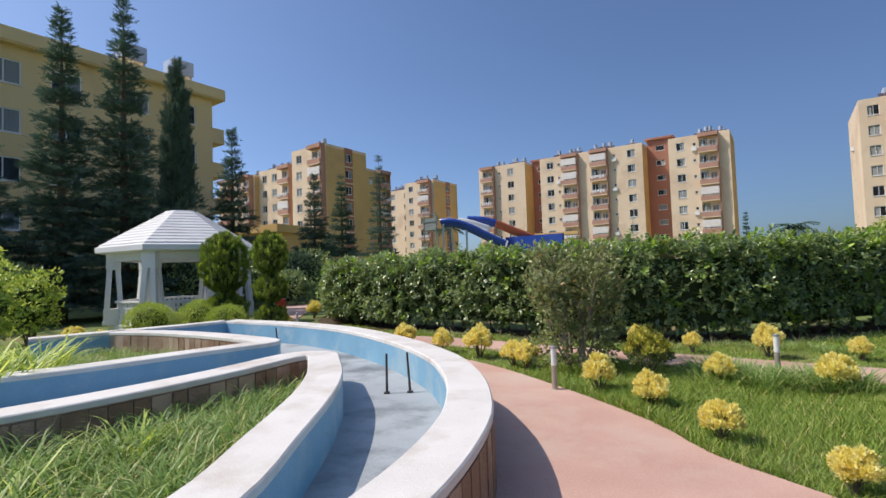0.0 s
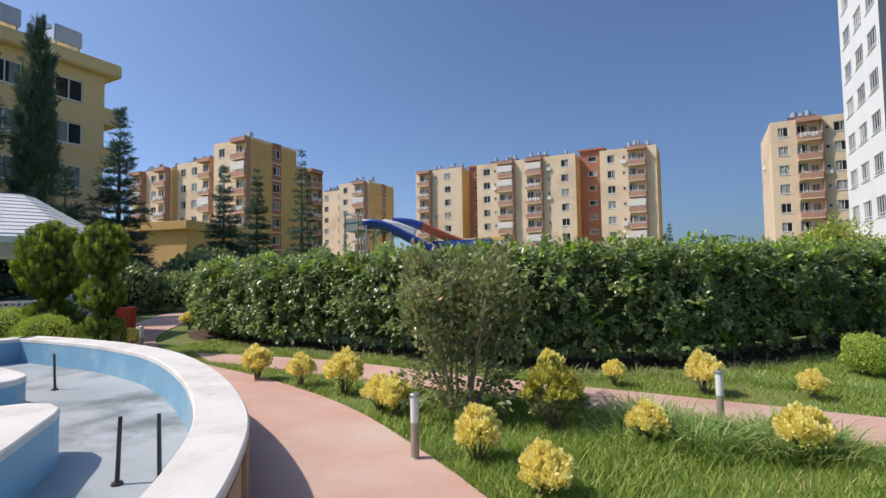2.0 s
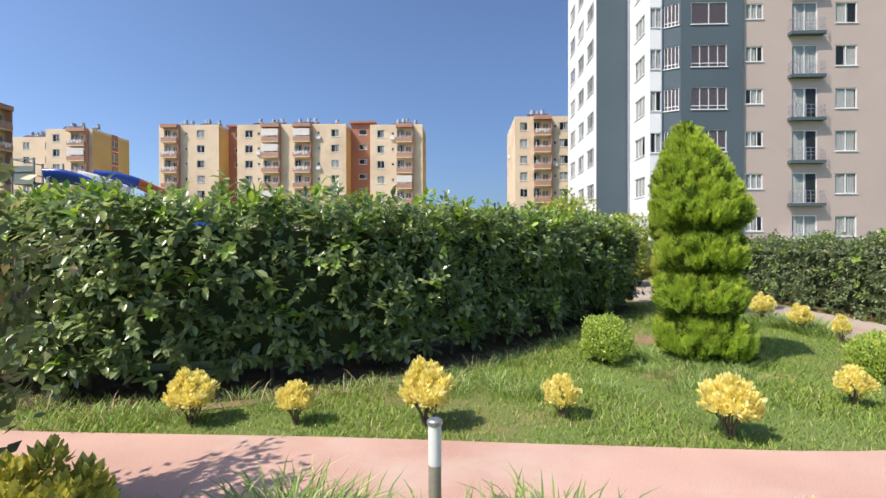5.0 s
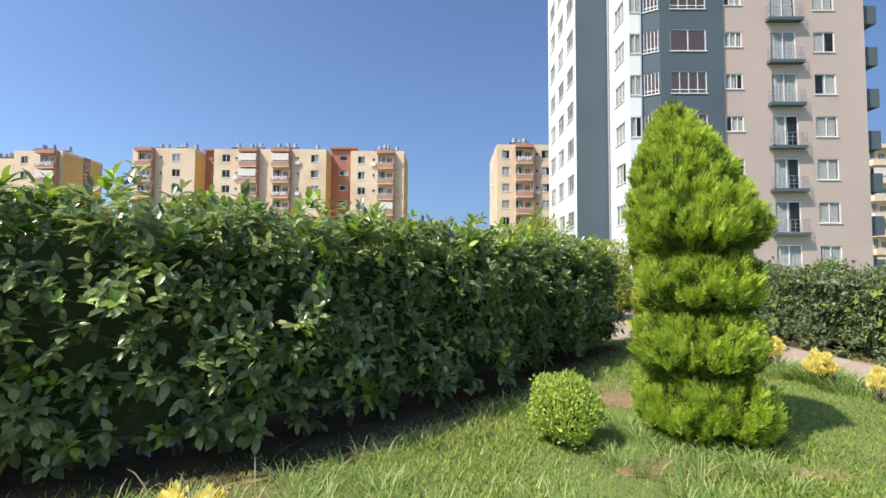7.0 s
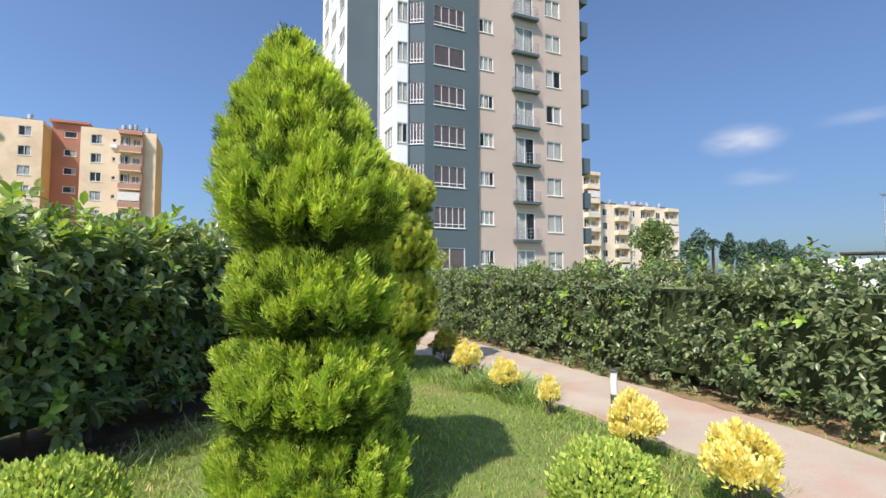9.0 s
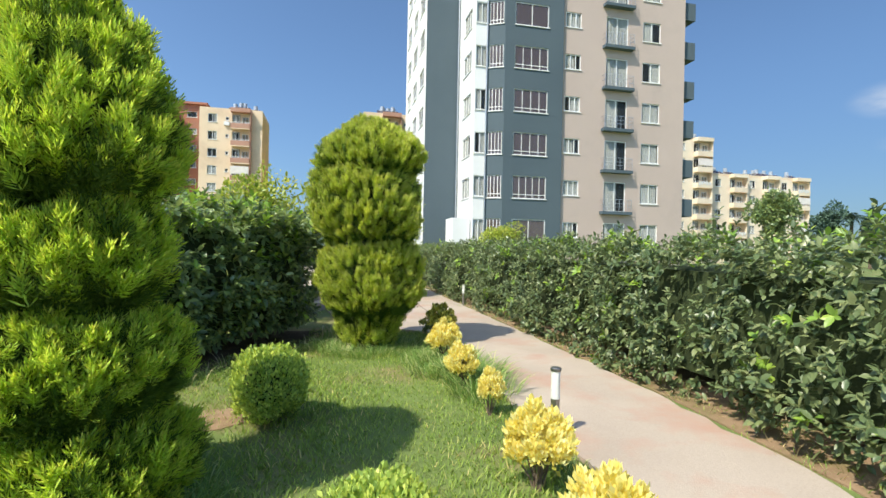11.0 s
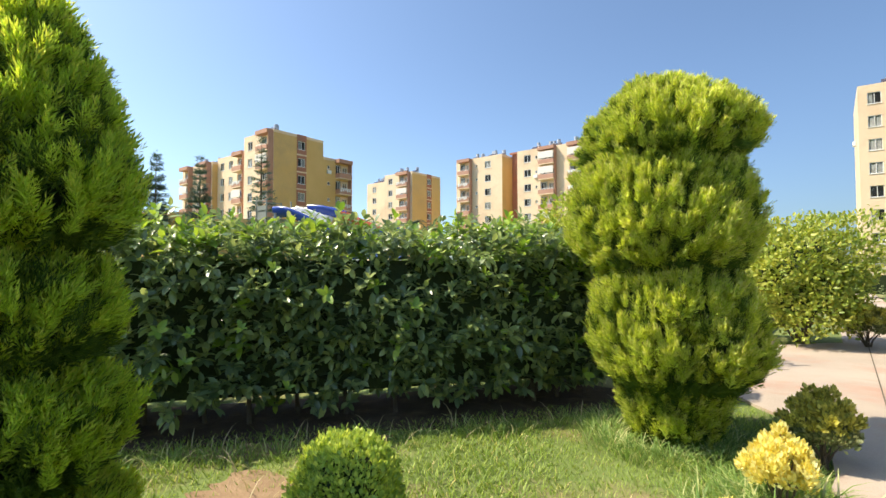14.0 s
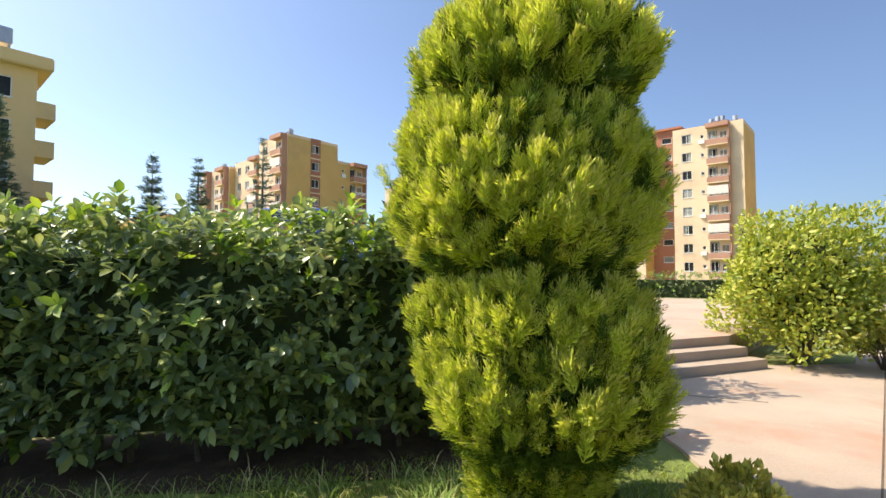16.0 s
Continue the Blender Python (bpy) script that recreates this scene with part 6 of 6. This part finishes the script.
for k, (x, y, r_, h) in enumerate(((-24.5, 6.0, 2.0, 1.4), (-25, 13.5, 2.0, 1.5), (-24.5, 17.0, 1.6, 1.2), (-23.5, 19.0, 1.4, 0.9), (-27, 23, 2.2, 1.6), (-21.8, 1.0, 2.0, 1.5), (-30, 24.5, 2.4, 1.5))):
    round_shrub("broadleaf_bush", "dark green bush under the conifers", "bush", r_, h, h, 2600, 0.22, L_HEDGE, LEAF, 240 + k, 1.0, True, 0.2, "dark bushes").matrix_basis = pose(x, y, 0)


def leafy_tree(x, y, h, r_, seed, material, label, trunk_h=0.35):
    t = thing("broadleaf_tree", label, "tree", pose(x, y, 0))
    r = np.random.default_rng(seed)
    bm = bmesh.new()
    tube(bm, (0, 0, -0.1), (0, 0, h * 0.6), 0.03 * h, 0.015 * h, 9)
    for k in range(6):
        a = k * 1.05
        tube(bm, (0, 0, h * 0.35), (r_ * 0.6 * math.cos(a), r_ * 0.6 * math.sin(a), h * 0.75), 0.012 * h, 0.004 * h, 6)
    part("trunk", bm, M_TRUNK, t)
    P, D = [], []
    for k in range(16):
        c = r.normal(size=3) * (r_ * 0.42, r_ * 0.42, h * 0.15) + (0, 0, h * 0.66)
        p, d, _ = blob_points(330, r_ * 0.42, r_ * 0.42, h * 0.14, 0.0, 0.2, seed * 50 + k)
        P.append(p + c)
        D.append(d)
    P, D = np.vstack(P), np.vstack(D)
    leaves("crown", P, D + r.normal(size=P.shape) * 0.5, unit(D + (0, 0, 0.6)), 0.05 * h * (0.6 + 0.6 * r.random(len(P))), LEAF, material, t)


leafy_tree(72.6, 74.5, 12.5, 2.6, 301, L_HEDGE, "distant dark green tree beside the flats")
for k, (x, y, h, r_) in enumerate(((76.6, 69.8, 8.6, 2.2), (79.6, 66, 8.7, 0.9), (81.0, 64.0, 7.0, 1.5), (82.4, 62.3, 7.4, 1.7), (83.6, 60.4, 7.2, 1.7), (85.0, 58.6, 6.4, 1.6))):
    leafy_tree(x, y, h, r_, 310 + k, L_PINE, "distant dark tree on the skyline")
leafy_tree(16, 44.0, 3.4, 1.6, 330, L_LIME, "small light green tree before the tower")
for k, (x, y, h) in enumerate(((-4.8, 81.2, 8.3),)):
    pine(x, y, h, 0.7, 18, 340 + k)


def palm(x, y, h, seed):
    t = thing("palm_tree", "distant fan of palm fronds above the hedge", "tree", pose(x, y, 0), "palms")
    bm = bmesh.new()
    tube(bm, (0, 0, 0), (0, 0, h), 0.28, 0.2, 10)
    part("trunk", bm, M_TRUNK, t)
    r = np.random.default_rng(seed)
    P, A = [], []
    for k in range(22):
        a, up = r.random() * 6.28, r.random() * 1.3 - 0.3
        u = np.linspace(0.1, 1, 22)[:, None]
        d = np.array((math.cos(a), math.sin(a), 0))
        p = np.array((0, 0, h)) + d * u * 2.4 + np.c_[0 * u, 0 * u, up * u * 1.6 - 1.3 * u**2]
        for s in (-1, 1):
            P.append(p)
            A.append(np.tile(d * 0.6 + s * np.array((-d[1], d[0], 0)), (22, 1)) + (0, 0, -0.25))
    P, A = np.vstack(P), np.vstack(A)
    leaves("fronds", P, A, np.tile((0, 0, 1.0), (len(P), 1)), 0.6, SLIM_LEAF, L_PINE, t)


palm(0.47, 71.3, 5.4, 5)
palm(-52.0, 78.0, 9.5, 6)
palm(78.3, 67.7, 7.6, 7)
house = thing("white_house", "low white house with a dark flat roof beyond the hedge", "house", pose(89.5, 52.5, 0, 0, 0, -58))
bm = bmesh.new()
box(bm, -4.5, -3, 0, 4, 5, 4.3)
part("wall", bm, M_WHITE, house)
bm = bmesh.new()
box(bm, -2.0, -3.4, 5.0, 4.6, 5.5, 5.25)
part("roof", bm, M_DARKMETAL, house)
for x in (-1.8, 0, 2, 3.8):
    bm = bmesh.new()
    box(bm, x, -3.2, 4.3, x + 0.2, -3.0, 5.0)
    part("post", bm, M_DARKMETAL, house)
for k in range(4):
    window(house, pose(-4 + 2.1 * k, -3.16, 2.2), 1.4, 1.3, 2, rnd)
low = thing("low_block", "low grey building far behind the hedge", "building", pose(13, 125, 0))
bm = bmesh.new()
box(bm, -1.5, 0, 0, 9, 8, 9.2)
box(bm, 0.5, 0, 9.2, 6.0, 6, 11.0)
part("wall", bm, M_BEIGE, low)
for x, y in ((-20.5, 84.0), (57.3, 34.6)):
    lamp = thing("street_lamp", "slim grey street lamp", "street lamp", pose(x, y, 0), "street lamps")
    bm = bmesh.new()
    tube(bm, (0, 0, 0), (0, 0, 9.0), 0.09, 0.05, 8)
    part("pole", bm, M_STEEL, lamp)
    bm = bmesh.new()
    box(bm, -0.5, -0.15, 9.0, 0.5, 0.15, 9.15, 0.03)
    part("lamp_head", bm, M_STEEL, lamp)


# ---- grass ----
def lawn_points(n, x0, y0, x1, y1, seed):
    r = np.random.default_rng(seed)
    p = np.c_[x0 + (x1 - x0) * r.random(n), y0 + (y1 - y0) * r.random(n)]
    bad = inside(POLY_P1, p) | inside(POLY_P2, p) | inside(POLY_P3, p) | inside(FLOOR, p)
    return p[~bad], r


def bare(p):
    """Where the turf is thin: a patch by the box ball and a worn strip along the hedge."""
    d = np.hypot((p[:, 0] - 3.05) / 0.85, (p[:, 1] - 15.2) / 0.6)
    h = np.interp(p[:, 0], [q[0] for q in HEDGE_FRONT], [q[1] for q in HEDGE_FRONT]) - p[:, 1]
    return np.clip(1.3 - d, 0, 1) + np.clip(0.5 - h, 0, 1) * 1.2 + np.clip(0.7 - np.hypot(p[:, 0] - 2.87, p[:, 1] - 13.72) / 1.1, 0, 1)


V, F, n0 = [], [], 0
for n, box_, hgt, wide, wild in ((320000, (-3.5, 5.0, 8.4, 20.5), 0.05, 1.9, True), (80000, (-3.5, 5.0, 2.4, 9.9), 0.125, 0.8, False), (60000, (-12, 8.0, -3.0, 12.6), 0.07, 1.6, False), (30000, (1.0, -1, 8.5, 5), 0.07, 1.6, False)):
    p, r = lawn_points(n, *box_, 90 + n % 7)
    keep = (r.random(len(p)) > bare(p)) & ((p[:, 0] < 7.5) | (r.random(len(p)) < 0.12))
    p = p[keep]
    k = len(p)
    tall = (0.7 + 0.5 * np.sin(p[:, 0] * 1.3 + 0.7 * np.sin(p[:, 1] * 1.1)) ** 2) * np.where(wild & (p[:, 1] < 9.85) & (p[:, 0] < 1.8), 0.6, 1.1)
    a = r.random(k) * 6.2832
    along = np.c_[np.cos(a) * 0.55, np.sin(a) * 0.55, 0.8 + 0.3 * r.random(k)]
    v, f = scatter(np.c_[p, np.zeros(k)], along, np.c_[-np.cos(a), -np.sin(a), np.ones(k)], hgt * tall * (0.6 + 0.8 * r.random(k)), (BLADE[0] * (wide, 1, -1), BLADE[1]))
    V.append(v)
    F.append(f + n0)
    n0 += len(v)
tagged(put("lawn_grass", tri_mesh("lawn_grass", np.vstack(V), np.vstack(F), L_GRASS)), "mown bright green lawn grass", "grass", "", "stuff")


def tufts(name, label, spots, per, height, spread, material, seed, kind="stuff"):
    r = np.random.default_rng(seed)
    P, A, S = [], [], []
    for x, y, z, s in spots:
        k = int(per * s)
        a, q = r.random(k) * 6.2832, r.random(k) ** 0.6 * spread * s
        P.append(np.c_[x + q * np.cos(a), y + q * np.sin(a), np.full(k, z)])
        b = a + r.normal(size=k) * 0.8
        A.append(np.c_[np.cos(b) * 0.6, np.sin(b) * 0.6, 0.5 + 0.6 * r.random(k)])
        S.append(height * s * (0.5 + 0.7 * r.random(k)))
    P, A = np.vstack(P), np.vstack(A)
    v, f = scatter(P, A, np.c_[-A[:, :2], np.ones(len(A))], np.concatenate(S), LONG_BLADE)
    return tagged(put(name, tri_mesh(name, v, f, material)), label, "grass", "", kind)


r = np.random.default_rng(17)
spots = [(-0.3 + q[0], 9.2 + q[1] * 0.45, 0, 1.35) for q in r.normal(size=(16, 2)) * 0.42] + [(5.75 + q[0] * 0.4, 17.3 + q[1] * 1.2, 0, 0.8) for q in r.normal(size=(16, 2)) * 0.5]
spots += [(x, y - 0.25 + 0.15 * r.normal(), 0, 0.7) for x, y in smooth_line(HEDGE_FRONT, 0.35)[20:] + (0.35, -0.15)]
spots += [(2.95 + 0.62 * math.cos(a), 13.93 + 0.6 * math.sin(a), 0, 0.75) for a in np.arange(2.6, 6.6, 0.28)] + [(4.85 + 0.6 * math.cos(a), 18.45 + 0.6 * math.sin(a), 0, 0.8) for a in np.arange(3.0, 6.9, 0.25)]
spots += [(6.0 + 0.1 * q[0], 16.6 + 0.5 * q[1], 0, 1.25) for q in r.normal(size=(9, 2))]
spots += [(0.6 + 1.2 * q[0], 12.2 + 0.5 * q[1], 0, 0.7) for q in r.normal(size=(14, 2)) * 0.6]
spots += [(2.5 + 0.5 * q[0], 13.0 + 0.4 * q[1], 0, 0.7) for q in r.normal(size=(14, 2)) * 0.6]
spots += [(x, y, 0, 0.45) for x, y in EDGE_R[8:40] + (0.12, 0.12)] + [(x, y - 0.08, 0, 0.5) for x, y in P2_NEAR[:30]] + [(8.02 + 0.12 * r.normal(), y, 0, 0.35 + 0.2 * r.random()) for y in np.arange(11.5, 30, 0.55)] + [(6.0 + 0.08 * r.normal(), y, 0, 0.5) for y in np.arange(12.8, 19, 0.3)]
tufts("long_grass", "long uncut grass tufts along edges and shrubs", spots, 110, 0.27, 0.28, L_GRASS_LONG, 18)
isle = trimmed(ISLE_1, -0.9)
ip = np.c_[-6 + 4.5 * r.random(1400), -0.8 + 6.3 * r.random(1400)]
ip = ip[inside(isle - normals_2d(isle) * 0.3, ip)]
tufts("bed_grass", "tall unkempt grass filling the sunken beds", [(x, y, 0.23, 0.75 + 0.4 * r.random()) for x, y in ip], 22, 0.34, 0.22, L_GRASS_LONG, 19)
isle = trimmed(ISLE_2, -0.6)
ip = np.c_[-12.5 + 6 * r.random(1500), -0.5 + 7.3 * r.random(1500)]
ip = ip[inside(isle - normals_2d(isle) * 0.3, ip)]
tufts("bed_grass", "tall unkempt grass filling the sunken beds", [(x, y, 0.23, 0.5 + 0.3 * r.random()) for x, y in ip], 16, 0.34, 0.25, L_GRASS_LONG, 20)
tufts("dry_stalks", "dry pale grass stalks in front of the hedge", [(x + 0.3, y - 0.35, 0, 1.0) for x, y in smooth_line(HEDGE_FRONT, 0.6)[14:]] + [(8.15 + 0.12 * r.normal(), y, 0, 0.8) for y in np.arange(11.5, 30, 0.4)] + [(2.7, 15.5, 0, 1.0), (3.2, 15.1, 0, 0.8), (2.4, 12.9, 0, 1.0)], 9, 0.28, 0.35, L_DRY, 21)
tufts("broad_leaf_clump", "clump of long light green strap leaves in the sunken bed", [(-8.9, 3.5, 0.23, 1.0), (-8.5, 3.0, 0.23, 0.9), (-8.1, 3.1, 0.23, 1.1), (-8.3, 2.6, 0.23, 1.2), (-8.6, 2.2, 0.23, 1.2), (-9.4, 3.9, 0.23, 1.0), (-9.0, 2.7, 0.23, 0.9), (-4.0, 2.2, 0.23, 0.6), (-4.6, 3.2, 0.23, 0.55)], 90, 0.85, 0.3, L_BOX, 22)
